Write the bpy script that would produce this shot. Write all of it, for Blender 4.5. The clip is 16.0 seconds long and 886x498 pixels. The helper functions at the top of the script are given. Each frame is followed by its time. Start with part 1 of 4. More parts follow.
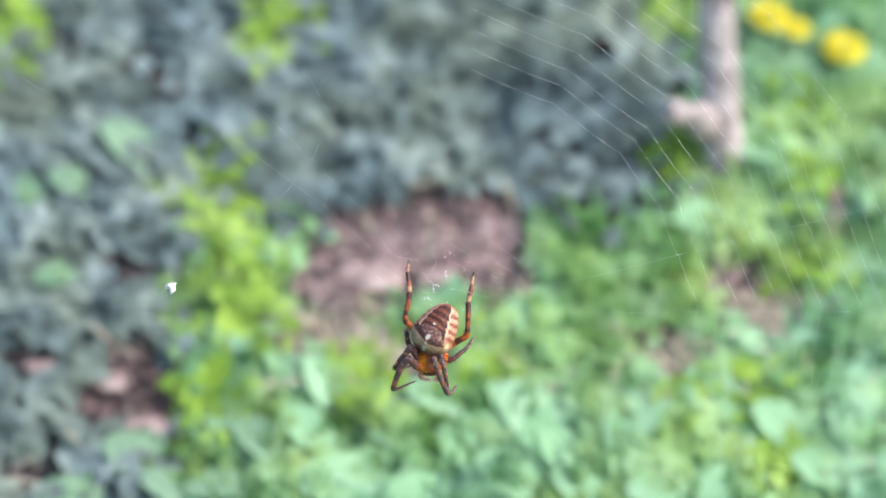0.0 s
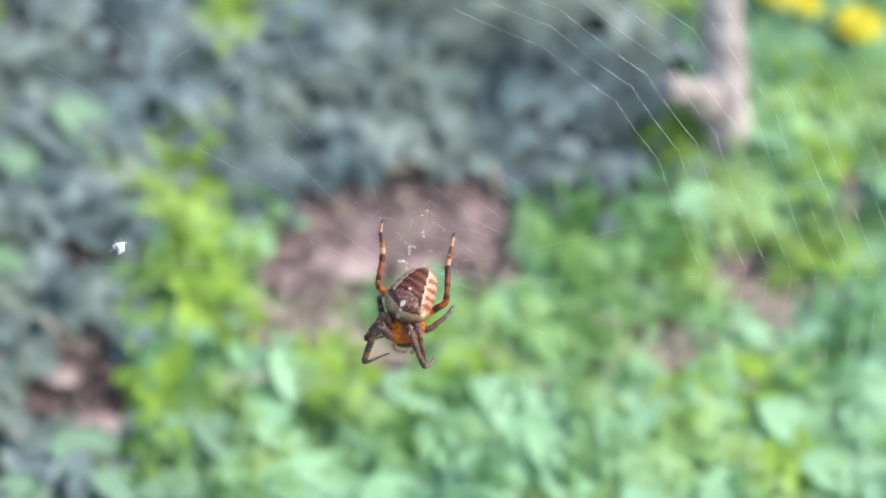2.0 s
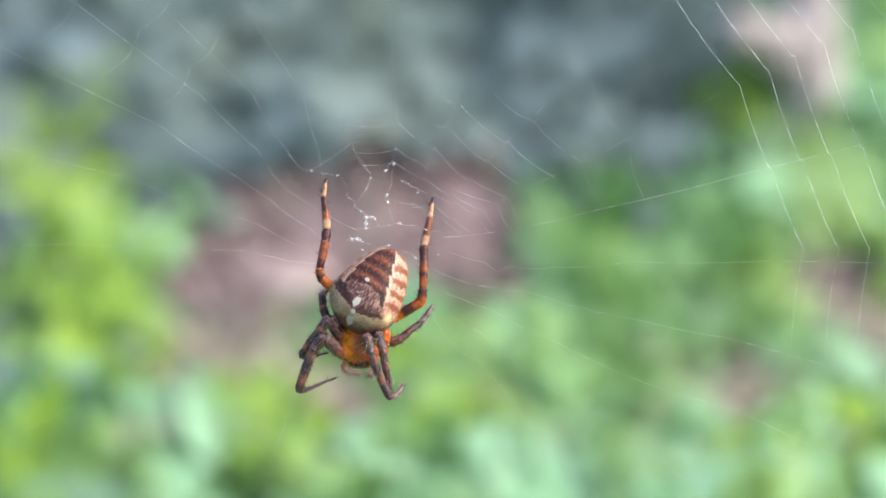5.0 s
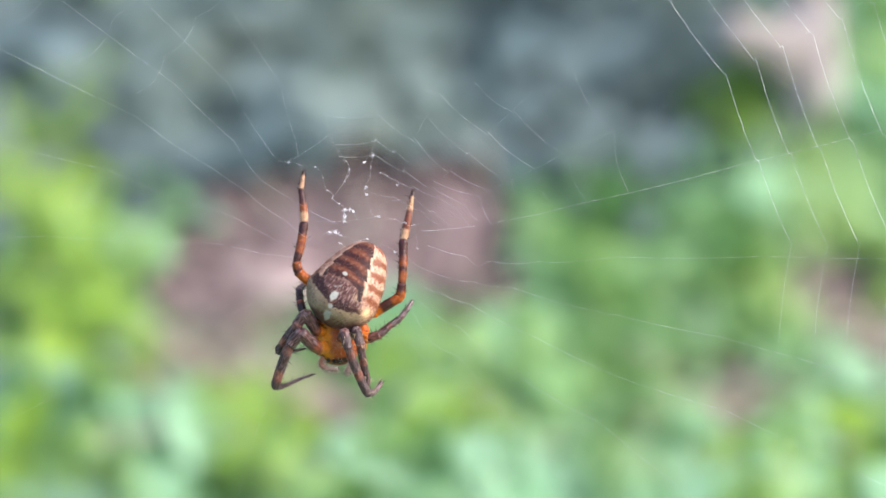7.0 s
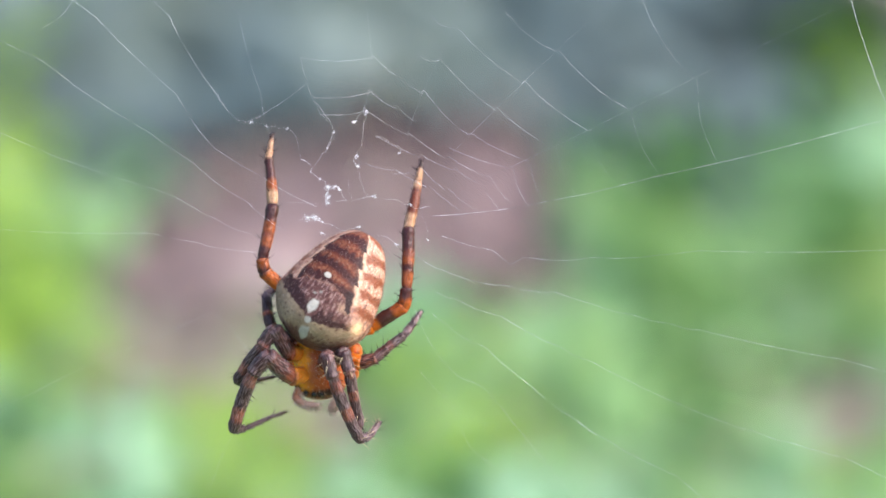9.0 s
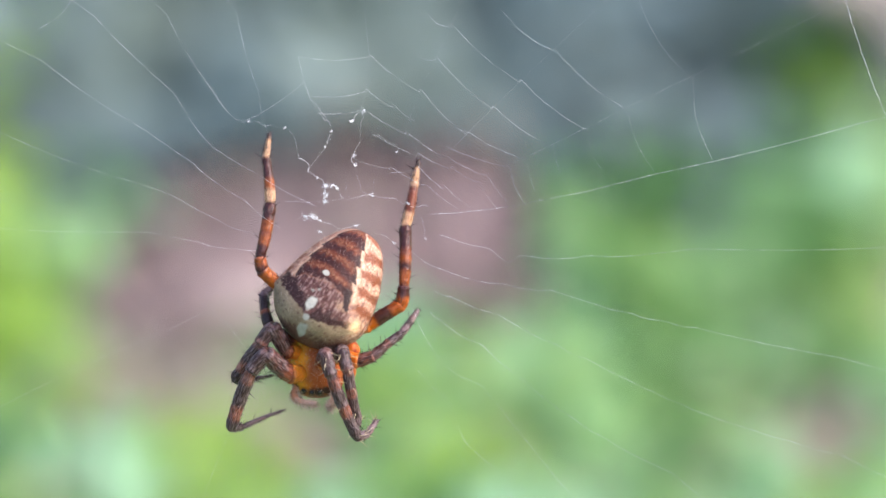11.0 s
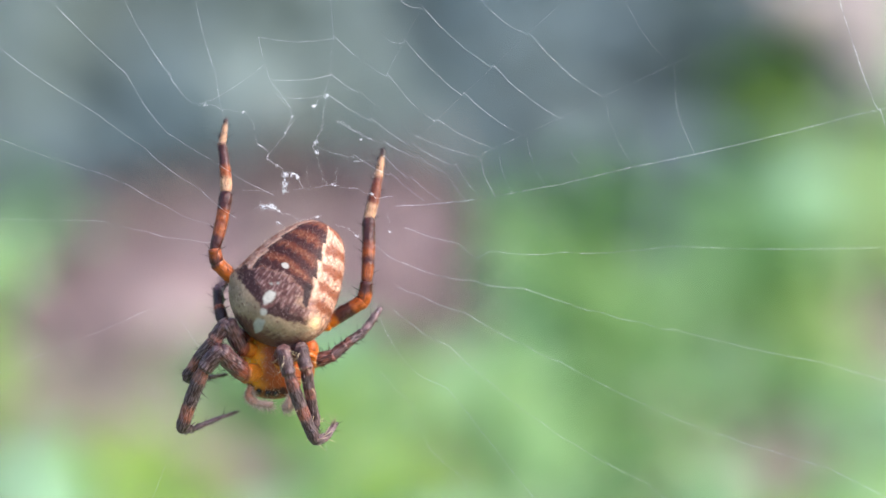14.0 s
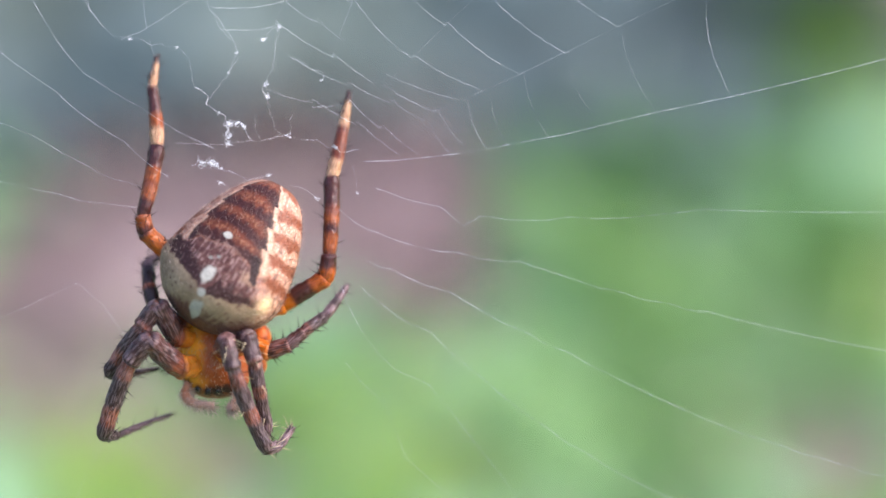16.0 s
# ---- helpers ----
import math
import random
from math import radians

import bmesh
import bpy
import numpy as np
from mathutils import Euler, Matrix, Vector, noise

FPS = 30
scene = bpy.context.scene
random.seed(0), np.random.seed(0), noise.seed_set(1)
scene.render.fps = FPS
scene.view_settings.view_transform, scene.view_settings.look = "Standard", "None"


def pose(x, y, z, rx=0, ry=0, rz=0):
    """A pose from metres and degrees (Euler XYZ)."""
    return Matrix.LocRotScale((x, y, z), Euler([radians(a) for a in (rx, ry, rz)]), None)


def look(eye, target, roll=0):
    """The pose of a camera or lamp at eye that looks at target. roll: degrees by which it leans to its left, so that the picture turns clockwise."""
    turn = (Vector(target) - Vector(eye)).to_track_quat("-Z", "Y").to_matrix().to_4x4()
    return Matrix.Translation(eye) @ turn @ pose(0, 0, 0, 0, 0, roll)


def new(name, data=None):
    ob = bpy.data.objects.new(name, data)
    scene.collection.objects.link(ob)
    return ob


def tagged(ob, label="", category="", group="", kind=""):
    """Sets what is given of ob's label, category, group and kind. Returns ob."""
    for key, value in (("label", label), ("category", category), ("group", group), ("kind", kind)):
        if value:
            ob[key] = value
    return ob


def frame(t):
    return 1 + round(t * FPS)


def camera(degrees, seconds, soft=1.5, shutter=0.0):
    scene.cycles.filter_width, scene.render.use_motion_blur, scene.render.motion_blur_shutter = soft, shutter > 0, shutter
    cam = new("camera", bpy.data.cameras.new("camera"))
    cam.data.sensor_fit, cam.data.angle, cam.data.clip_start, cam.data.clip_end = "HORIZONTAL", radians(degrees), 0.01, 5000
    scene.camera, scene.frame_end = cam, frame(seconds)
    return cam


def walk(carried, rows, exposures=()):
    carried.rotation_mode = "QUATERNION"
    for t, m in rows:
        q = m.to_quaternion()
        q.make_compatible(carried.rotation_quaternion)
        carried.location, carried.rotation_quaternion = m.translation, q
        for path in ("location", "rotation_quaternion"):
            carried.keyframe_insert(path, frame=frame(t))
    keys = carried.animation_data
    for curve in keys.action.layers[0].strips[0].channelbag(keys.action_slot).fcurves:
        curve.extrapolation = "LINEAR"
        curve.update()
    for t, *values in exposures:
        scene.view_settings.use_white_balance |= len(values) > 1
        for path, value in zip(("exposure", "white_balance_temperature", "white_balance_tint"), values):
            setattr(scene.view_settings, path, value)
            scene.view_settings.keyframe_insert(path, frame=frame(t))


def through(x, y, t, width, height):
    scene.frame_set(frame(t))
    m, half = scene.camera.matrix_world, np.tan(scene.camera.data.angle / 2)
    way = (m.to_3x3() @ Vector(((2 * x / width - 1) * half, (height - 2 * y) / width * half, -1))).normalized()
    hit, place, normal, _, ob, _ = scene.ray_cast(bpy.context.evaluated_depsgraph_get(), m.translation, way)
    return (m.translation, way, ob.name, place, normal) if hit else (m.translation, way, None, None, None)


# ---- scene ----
# camera ----------------------------------------------------------------
cam = camera(12, 16.0, soft=1.5)
walk(cam, [
    (0.0, pose(0.00585, -0.77473, 0.80048, 69.972, 0.002, -0.027)),
    (0.3, pose(0.00920, -0.75570, 0.78680, 70.389, 0.115, 0.202)),
    (0.5, pose(0.01129, -0.74387, 0.77947, 70.426, 0.233, 0.439)),
    (0.8, pose(0.01400, -0.72880, 0.77150, 70.576, 0.340, 0.545)),
    (1.0, pose(0.01463, -0.72102, 0.76434, 70.807, 0.380, 0.599)),
    (1.3, pose(0.01360, -0.71390, 0.74850, 71.671, 0.328, 0.542)),
    (1.5, pose(0.01237, -0.71241, 0.74324, 71.855, 0.165, 0.301)),
    (1.8, pose(0.01070, -0.71240, 0.74320, 71.813, -0.065, 0.148)),
    (2.0, pose(0.00930, -0.71238, 0.74315, 71.873, -0.242, -0.004)),
    (2.3, pose(0.00640, -0.71420, 0.74260, 71.942, -0.458, -0.280)),
    (2.5, pose(0.00554, -0.71517, 0.74050, 72.112, -0.487, -0.304)),
    (2.8, pose(0.01130, -0.65720, 0.72370, 72.029, -0.435, 0.036)),
    (3.0, pose(0.01651, -0.60103, 0.70969, 71.749, -0.219, 0.358)),
    (3.2, pose(0.01813, -0.57025, 0.70188, 71.561, 0.035, 0.508)),
    (5.3, pose(0.01170, -0.47266, 0.64702, 73.436, -0.101, -0.174)),
    (5.5, pose(0.01900, -0.46861, 0.64625, 73.446, 0.011, 0.539)),
    (5.8, pose(0.02050, -0.46800, 0.64490, 73.640, -0.122, 0.573)),
    (6.0, pose(0.02075, -0.46741, 0.64450, 73.533, -0.163, 0.555)),
    (6.3, pose(0.02190, -0.46050, 0.64500, 73.430, -0.010, 0.436)),
    (6.5, pose(0.02239, -0.45724, 0.64533, 73.273, 0.114, 0.511)),
    (6.8, pose(0.02010, -0.46590, 0.64400, 73.621, -0.001, 0.392)),
    (7.0, pose(0.01767, -0.47057, 0.64154, 73.882, -0.214, 0.284)),
    (7.3, pose(0.01570, -0.44900, 0.63530, 73.632, -0.982, 0.416)),
    (7.5, pose(0.01544, -0.42384, 0.62998, 73.431, -1.328, 0.431)),
    (7.8, pose(0.01730, -0.39390, 0.62140, 73.477, -0.803, 0.471)),
    (8.0, pose(0.01981, -0.37930, 0.61571, 73.665, -0.266, 0.661)),
    (8.3, pose(0.02340, -0.36280, 0.60840, 73.945, 0.238, 1.196)),
    (8.5, pose(0.02437, -0.35559, 0.60651, 73.868, 0.351, 1.406)),
    (8.8, pose(0.02240, -0.34890, 0.60770, 73.478, 0.311, 1.211)),
    (9.0, pose(0.02035, -0.34179, 0.60834, 73.153, 0.160, 0.981)),
    (9.2, pose(0.01909, -0.33396, 0.60642, 73.135, -0.097, 0.920)),
    (11.3, pose(0.01407, -0.35191, 0.60215, 74.291, -0.088, -0.092)),
    (11.5, pose(0.01363, -0.35550, 0.60504, 74.207, -0.145, -0.177)),
    (11.8, pose(0.01590, -0.35520, 0.60790, 73.985, -0.167, 0.159)),
    (12.0, pose(0.01713, -0.35432, 0.60815, 74.012, -0.180, 0.340)),
    (12.3, pose(0.01700, -0.34960, 0.60730, 73.967, -0.117, 0.241)),
    (12.5, pose(0.01666, -0.34569, 0.60525, 74.111, -0.117, 0.110)),
    (12.8, pose(0.01500, -0.34180, 0.59950, 74.682, -0.417, -0.144)),
    (13.0, pose(0.01307, -0.33981, 0.59522, 75.207, -0.719, -0.414)),
    (13.3, pose(0.00960, -0.33600, 0.59060, 75.748, -1.039, -0.945)),
    (13.5, pose(0.00814, -0.33330, 0.58955, 75.684, -1.126, -1.162)),
    (13.8, pose(0.00760, -0.32980, 0.58960, 75.453, -1.183, -1.294)),
    (14.0, pose(0.00759, -0.32838, 0.58988, 75.367, -1.211, -1.353)),
    (14.3, pose(0.00770, -0.32750, 0.59060, 75.243, -1.259, -1.441)),
    (14.5, pose(0.00802, -0.32532, 0.59092, 75.026, -1.255, -1.386)),
    (14.8, pose(0.00900, -0.31610, 0.58990, 74.654, -1.120, -1.275)),
    (15.0, pose(0.00949, -0.30702, 0.58806, 74.483, -1.042, -1.236)),
    (15.3, pose(0.00970, -0.29210, 0.58390, 74.429, -1.035, -1.291)),
    (15.5, pose(0.01033, -0.28315, 0.58082, 74.531, -1.028, -1.295)),
    (15.8, pose(0.01290, -0.27320, 0.57630, 74.809, -0.894, -0.935)),
    (16.0, pose(0.01529, -0.26791, 0.57343, 75.023, -0.737, -0.506)),
], exposures=[(0.0, 1.09, 6450, 9), (6.0, 1.12, 6470, 9), (9.0, 1.16, 6380, 13), (13.0, 1.16, 6400, 13), (16.0, 1.13, 6270, 18)])
cam.data.dof.use_dof = True
cam.data.dof.aperture_fstop = 8.0
cam.data.dof.aperture_blades = 0

# light -----------------------------------------------------------------
SUN_WAY = Vector((0.70, -0.22, 0.68)).normalized()
world = bpy.data.worlds.new("sky")
scene.world = world
world.use_nodes = True
wn = world.node_tree
sky = wn.nodes.new("ShaderNodeTexSky")
sky.sky_type = "NISHITA"
sky.sun_disc = False
sky.sun_elevation = math.asin(SUN_WAY.z)
sky.sun_rotation = math.atan2(SUN_WAY.x, SUN_WAY.y)
sky.air_density, sky.dust_density, sky.ozone_density = 1.0, 3.0, 1.0
wn.nodes["Background"].inputs["Strength"].default_value = 0.19
wn.links.new(sky.outputs[0], wn.nodes["Background"].inputs["Color"])
sun_data = bpy.data.lights.new("sun", "SUN")
sun_data.energy, sun_data.angle, sun_data.color = 1.45, radians(20), (1.0, 0.97, 0.94)
sun = new("sun", sun_data)
sun.matrix_world = look(SUN_WAY * 5, (0, 0, 0))

# places ----------------------------------------------------------------
HUB = Vector((0.0, 0.0, 0.50))           # where the spider sits
LEAN = radians(12)                        # the web leans back from the upright
WEB_UP = Vector((0, math.sin(LEAN), math.cos(LEAN)))
WEB_BACK = Vector((0, math.cos(LEAN), -math.sin(LEAN)))
SLOPE = radians(40)                       # the planted bank behind the web
BANK = Vector((0.0, 0.1471, 0.4656))
BANK_UP = Vector((0, math.cos(SLOPE), math.sin(SLOPE)))
BANK_OUT = Vector((0, -math.sin(SLOPE), math.cos(SLOPE)))
rng = random.Random(7)


def on_bank(x, q, h=0.0):
    """A place on the bank: x across, q up the slope, h out of it, in metres."""
    return BANK + Vector((x, 0, 0)) + BANK_UP * q + BANK_OUT * h


def in_web(u, w, back):
    """A place in the web's plane, in metres from where the spider sits."""
    return HUB + Vector((u, 0, 0)) + WEB_UP * w + WEB_BACK * back


# materials -------------------------------------------------------------
def material(name):
    m = bpy.data.materials.new(name)
    m.use_nodes = True
    return m, m.node_tree, m.node_tree.nodes["Principled BSDF"]


def ramp(nt, fac, stops):
    r = nt.nodes.new("ShaderNodeValToRGB")
    while len(r.color_ramp.elements) < len(stops):
        r.color_ramp.elements.new(0.5)
    for e, (p, c) in zip(r.color_ramp.elements, stops):
        e.position, e.color = p, (*c, 1)
    nt.links.new(fac, r.inputs[0])
    return r.outputs[0]


def noise_out(nt, scale, detail=4.0, rough=0.6):
    co = nt.nodes.new("ShaderNodeTexCoord")
    n = nt.nodes.new("ShaderNodeTexNoise")
    n.inputs["Scale"].default_value, n.inputs["Detail"].default_value, n.inputs["Roughness"].default_value = scale, detail, rough
    nt.links.new(co.outputs["Object"], n.inputs["Vector"])
    return n.outputs["Fac"]


def mix_colour(nt, mode, fac, a, b):
    n = nt.nodes.new("ShaderNodeMix")
    n.data_type, n.blend_type = "RGBA", mode
    n.inputs[0].default_value = fac
    nt.links.new(a, n.inputs[6])
    nt.links.new(b, n.inputs[7])
    return n.outputs[2]


def bump(nt, bsdf, height, strength, distance):
    b = nt.nodes.new("ShaderNodeBump")
    b.inputs["Strength"].default_value, b.inputs["Distance"].default_value = strength, distance
    nt.links.new(height, b.inputs["Height"])
    nt.links.new(b.outputs[0], bsdf.inputs["Normal"])


def leaf_material(name, dark, mid, pale, rough=0.45, through_light=0.3, whole=False, hue=0.0, clumped=0.78):
    """A leaf: its colour differs from blade to blade, with mottling and fine veins."""
    m, nt, bsdf = material(name)
    pick = nt.nodes.new("ShaderNodeObjectInfo").outputs["Random"] if whole else nt.nodes.new("ShaderNodeNewGeometry").outputs["Random Per Island"]
    clump = nt.nodes.new("ShaderNodeMapRange")       # growth differs from clump to clump
    clump.inputs["From Min"].default_value, clump.inputs["From Max"].default_value = 0.32, 0.68
    nt.links.new(noise_out(nt, 92, 2.0), clump.inputs["Value"])
    both = nt.nodes.new("ShaderNodeMix")
    both.inputs[0].default_value = 0.5 if whole else clumped
    nt.links.new(pick, both.inputs[2])
    nt.links.new(clump.outputs[0], both.inputs[3])
    base = ramp(nt, both.outputs[0], [(0.1, dark), (0.5, mid), (0.9, pale)])
    mottle = ramp(nt, noise_out(nt, 260), [(0.3, (0.62, 0.62, 0.62)), (0.7, (1.15, 1.15, 1.1))])
    drift = ramp(nt, noise_out(nt, 34, 2.0), [(0.36, (1.16, 1.02, 0.62)), (0.5, (1.0, 1.0, 1.0)), (0.64, (0.82, 0.98, 1.28))])     # sunnier and shadier growth
    colour = mix_colour(nt, "MULTIPLY", 0.4, mix_colour(nt, "MULTIPLY", hue, base, drift), mottle)
    nt.links.new(colour, bsdf.inputs["Base Color"])
    bsdf.inputs["Roughness"].default_value = rough
    bsdf.inputs["Specular IOR Level"].default_value = 0.25
    bump(nt, bsdf, noise_out(nt, 900), 0.2, 0.0006)
    t = nt.nodes.new("ShaderNodeBsdfTranslucent")
    nt.links.new(colour, t.inputs["Color"])
    mix = nt.nodes.new("ShaderNodeMixShader")
    mix.inputs[0].default_value = through_light
    nt.links.new(bsdf.outputs[0], mix.inputs[1])
    nt.links.new(t.outputs[0], mix.inputs[2])
    nt.links.new(mix.outputs[0], nt.nodes["Material Output"].inputs["Surface"])
    return m


def plain_material(name, stops, scale, rough=0.8, relief=0.4, distance=0.002, fine=6.0):
    m, nt, bsdf = material(name)
    n1 = noise_out(nt, scale)
    colour = ramp(nt, n1, stops)
    speck = ramp(nt, noise_out(nt, scale * fine), [(0.35, (0.7, 0.7, 0.7)), (0.65, (1.2, 1.2, 1.2))])
    nt.links.new(mix_colour(nt, "MULTIPLY", 0.6, colour, speck), bsdf.inputs["Base Color"])
    bsdf.inputs["Roughness"].default_value = rough
    bump(nt, bsdf, noise_out(nt, scale * 3), relief, distance)
    return m


def tint_material(name, rough, grain, relief, through=0.0, sheen=0.0):
    """Cuticle coloured by the mesh's own marking, with fine hairy grain."""
    m, nt, bsdf = material(name)
    at = nt.nodes.new("ShaderNodeAttribute")
    at.attribute_name = "tint"
    speck = ramp(nt, noise_out(nt, grain, 5), [(0.3, (0.72, 0.72, 0.72)), (0.7, (1.25, 1.2, 1.18))])
    colour = mix_colour(nt, "MULTIPLY", 0.65, at.outputs["Color"], speck)
    nt.links.new(colour, bsdf.inputs["Base Color"])
    bsdf.inputs["Roughness"].default_value = rough
    bsdf.inputs["Sheen Weight"].default_value = sheen
    bsdf.inputs["Specular IOR Level"].default_value = 0.3
    bsdf.inputs["Subsurface Weight"].default_value = through
    bsdf.inputs["Subsurface Radius"].default_value = (1.0, 0.45, 0.2)
    bsdf.inputs["Subsurface Scale"].default_value = 0.0008 + 0.002 * max(0.0, through - 0.2)
    bump(nt, bsdf, noise_out(nt, grain * 1.6), relief, 0.0001)
    return m


def ground_material():
    """Soil, moss and leaf litter, coloured by what grows on it, crumbly at two scales."""
    m, nt, bsdf = material("soil")
    at = nt.nodes.new("ShaderNodeAttribute")
    at.attribute_name = "tint"
    broad = ramp(nt, noise_out(nt, 60, 2), [(0.30, (0.45, 0.43, 0.42)), (0.5, (1.0, 1.0, 1.0)), (0.70, (1.6, 1.62, 1.65))])
    fine = ramp(nt, noise_out(nt, 230), [(0.35, (0.75, 0.75, 0.75)), (0.65, (1.2, 1.2, 1.2))])
    colour = mix_colour(nt, "MULTIPLY", 1.0, at.outputs["Color"], broad)
    nt.links.new(mix_colour(nt, "MULTIPLY", 0.6, colour, fine), bsdf.inputs["Base Color"])
    bsdf.inputs["Roughness"].default_value = 0.9
    bump(nt, bsdf, noise_out(nt, 120), 0.6, 0.003)
    return m


SOIL = ground_material()
BARK = plain_material("bark", [(0.38, (0.15, 0.125, 0.125)), (0.52, (0.36, 0.31, 0.315)), (0.66, (0.56, 0.50, 0.51))], 120, 0.85, 0.7, 0.002)
STONE = plain_material("stone", [(0.38, (0.24, 0.165, 0.155)), (0.52, (0.35, 0.262, 0.245)), (0.66, (0.48, 0.385, 0.36))], 90, 0.8, 0.5, 0.001)
PALE_WOOD = plain_material("pale_wood", [(0.38, (0.235, 0.197, 0.19)), (0.52, (0.345, 0.298, 0.29)), (0.66, (0.44, 0.39, 0.38))], 110, 0.8, 0.5, 0.001)
SAGE = leaf_material("sage_leaf", (0.066, 0.094, 0.090), (0.168, 0.226, 0.218), (0.33, 0.412, 0.402), 0.65, 0.35, hue=0.35, clumped=0.75)
# darker copy of the sage leaf, with the shade of hollows in its colour
SHADED_SAGE = leaf_material("shaded_sage_leaf", (0.058, 0.074, 0.071), (0.100, 0.130, 0.126), (0.175, 0.222, 0.212), 0.7, 0.3)
LIME = leaf_material("lime_leaf", (0.20, 0.36, 0.03), (0.30, 0.48, 0.06), (0.40, 0.58, 0.11), 0.45, 0.4, True)
LIME_LOOSE = leaf_material("lime_leaf_loose", (0.18, 0.32, 0.04), (0.30, 0.48, 0.085), (0.42, 0.60, 0.16), 0.45, 0.4)
GRASS = leaf_material("grass_blade", (0.12, 0.275, 0.085), (0.21, 0.40, 0.16), (0.33, 0.53, 0.275), 0.6, 0.45, hue=0.6, clumped=0.94)
HERB = leaf_material("herb_leaf", (0.12, 0.24, 0.08), (0.235, 0.405, 0.178), (0.36, 0.54, 0.285), 0.65, 0.45, hue=0.9, clumped=0.94)
PALE = leaf_material("pale_herb_leaf", (0.27, 0.48, 0.22), (0.36, 0.59, 0.32), (0.45, 0.67, 0.41), 0.6, 0.45, hue=0.6, clumped=0.94)
# dimmed copy of MINT: shade on the left of the bank, put into the colour
SHADED_MINT = leaf_material("shaded_mint_leaf", (0.16, 0.29, 0.175), (0.22, 0.37, 0.235), (0.29, 0.45, 0.31), 0.55, 0.35, True)
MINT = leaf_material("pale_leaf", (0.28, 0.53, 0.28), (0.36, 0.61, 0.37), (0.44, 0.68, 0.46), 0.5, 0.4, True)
STALK = plain_material("stalk", [(0.3, (0.14, 0.24, 0.06)), (0.7, (0.26, 0.36, 0.12))], 200, 0.6, 0.2, 0.0005)
DRY = leaf_material("dry_stem", (0.24, 0.20, 0.16), (0.40, 0.345, 0.275), (0.54, 0.48, 0.385), 0.7, 0.2)
PETAL = leaf_material("yellow_petal", (0.56, 0.47, 0.02), (0.68, 0.60, 0.03), (0.76, 0.70, 0.07), 0.5, 0.3)
ABDOMEN = tint_material("abdomen_cuticle", 0.5, 3200, 0.7, 0.05)
LEG = tint_material("leg_cuticle", 0.30, 3000, 0.6, 0.2)
CARAPACE = tint_material("carapace_cuticle", 0.42, 2400, 0.7, 0.5)
BRISTLE = tint_material("bristle", 0.6, 3000, 0.1)


def silk_material():
    m, nt, bsdf = material("silk")
    bsdf.inputs["Base Color"].default_value = (0.86, 0.88, 0.92, 1)
    bsdf.inputs["Roughness"].default_value = 0.35
    bsdf.inputs["Specular IOR Level"].default_value = 0.8
    see = ramp(nt, noise_out(nt, 800, 4), [(0.36, (0.26, 0.26, 0.26)), (0.60, (1.0, 1.0, 1.0))])
    nt.links.new(see, bsdf.inputs["Alpha"])
    return m


SILK = silk_material()
m_, nt_, b_ = material("dense_silk")
b_.inputs["Base Color"].default_value, b_.inputs["Roughness"].default_value = (0.90, 0.91, 0.95, 1), 0.6
nt_.links.new(ramp(nt_, noise_out(nt_, 2500, 3), [(0.3, (0.55, 0.56, 0.6)), (0.6, (0.92, 0.93, 0.96))]), b_.inputs["Base Color"])
DENSE_SILK = m_
m_, nt_, b_ = material("eye")
b_.inputs["Base Color"].default_value, b_.inputs["Roughness"].default_value = (0.01, 0.008, 0.008, 1), 0.08
EYE = m_


# mesh helpers ----------------------------------------------------------
def mesh_of(name, verts, faces, mat, colours=None, smooth=True):
    me = bpy.data.meshes.new(name)
    me.from_pydata([tuple(v) for v in verts], [], faces)
    if colours is not None:
        layer = me.color_attributes.new("tint", "FLOAT_COLOR", "POINT")
        layer.data.foreach_set("color", np.array([(*c, 1.0) for c in colours], dtype=np.float32).ravel())
    if smooth:
        me.polygons.foreach_set("use_smooth", [True] * len(me.polygons))
    me.materials.append(mat)
    me.update()
    return me


def part(name, me, parent, label="", m=None):
    ob = new(name, me)
    ob.parent = parent
    if m is not None:
        ob.matrix_basis = m
    if label:
        tagged(ob, label)
    return ob


def empty(name, m):
    ob = new(name)
    ob.empty_display_size = 0.002
    ob.matrix_basis = m
    return ob


def spline(points, steps):
    """A smooth line through the points (Catmull-Rom)."""
    p = [Vector(a) for a in points]
    p = [p[0] * 2 - p[1]] + p + [p[-1] * 2 - p[-2]]
    out = []
    for i in range(1, len(p) - 2):
        for k in range(steps):
            t = k / steps
            a, b, c, d = p[i - 1], p[i], p[i + 1], p[i + 2]
            out.append(0.5 * ((2 * b) + (c - a) * t + (2 * a - 5 * b + 4 * c - d) * t * t + (3 * b - a - 3 * c + d) * t ** 3))
    out.append(p[-2])
    return out


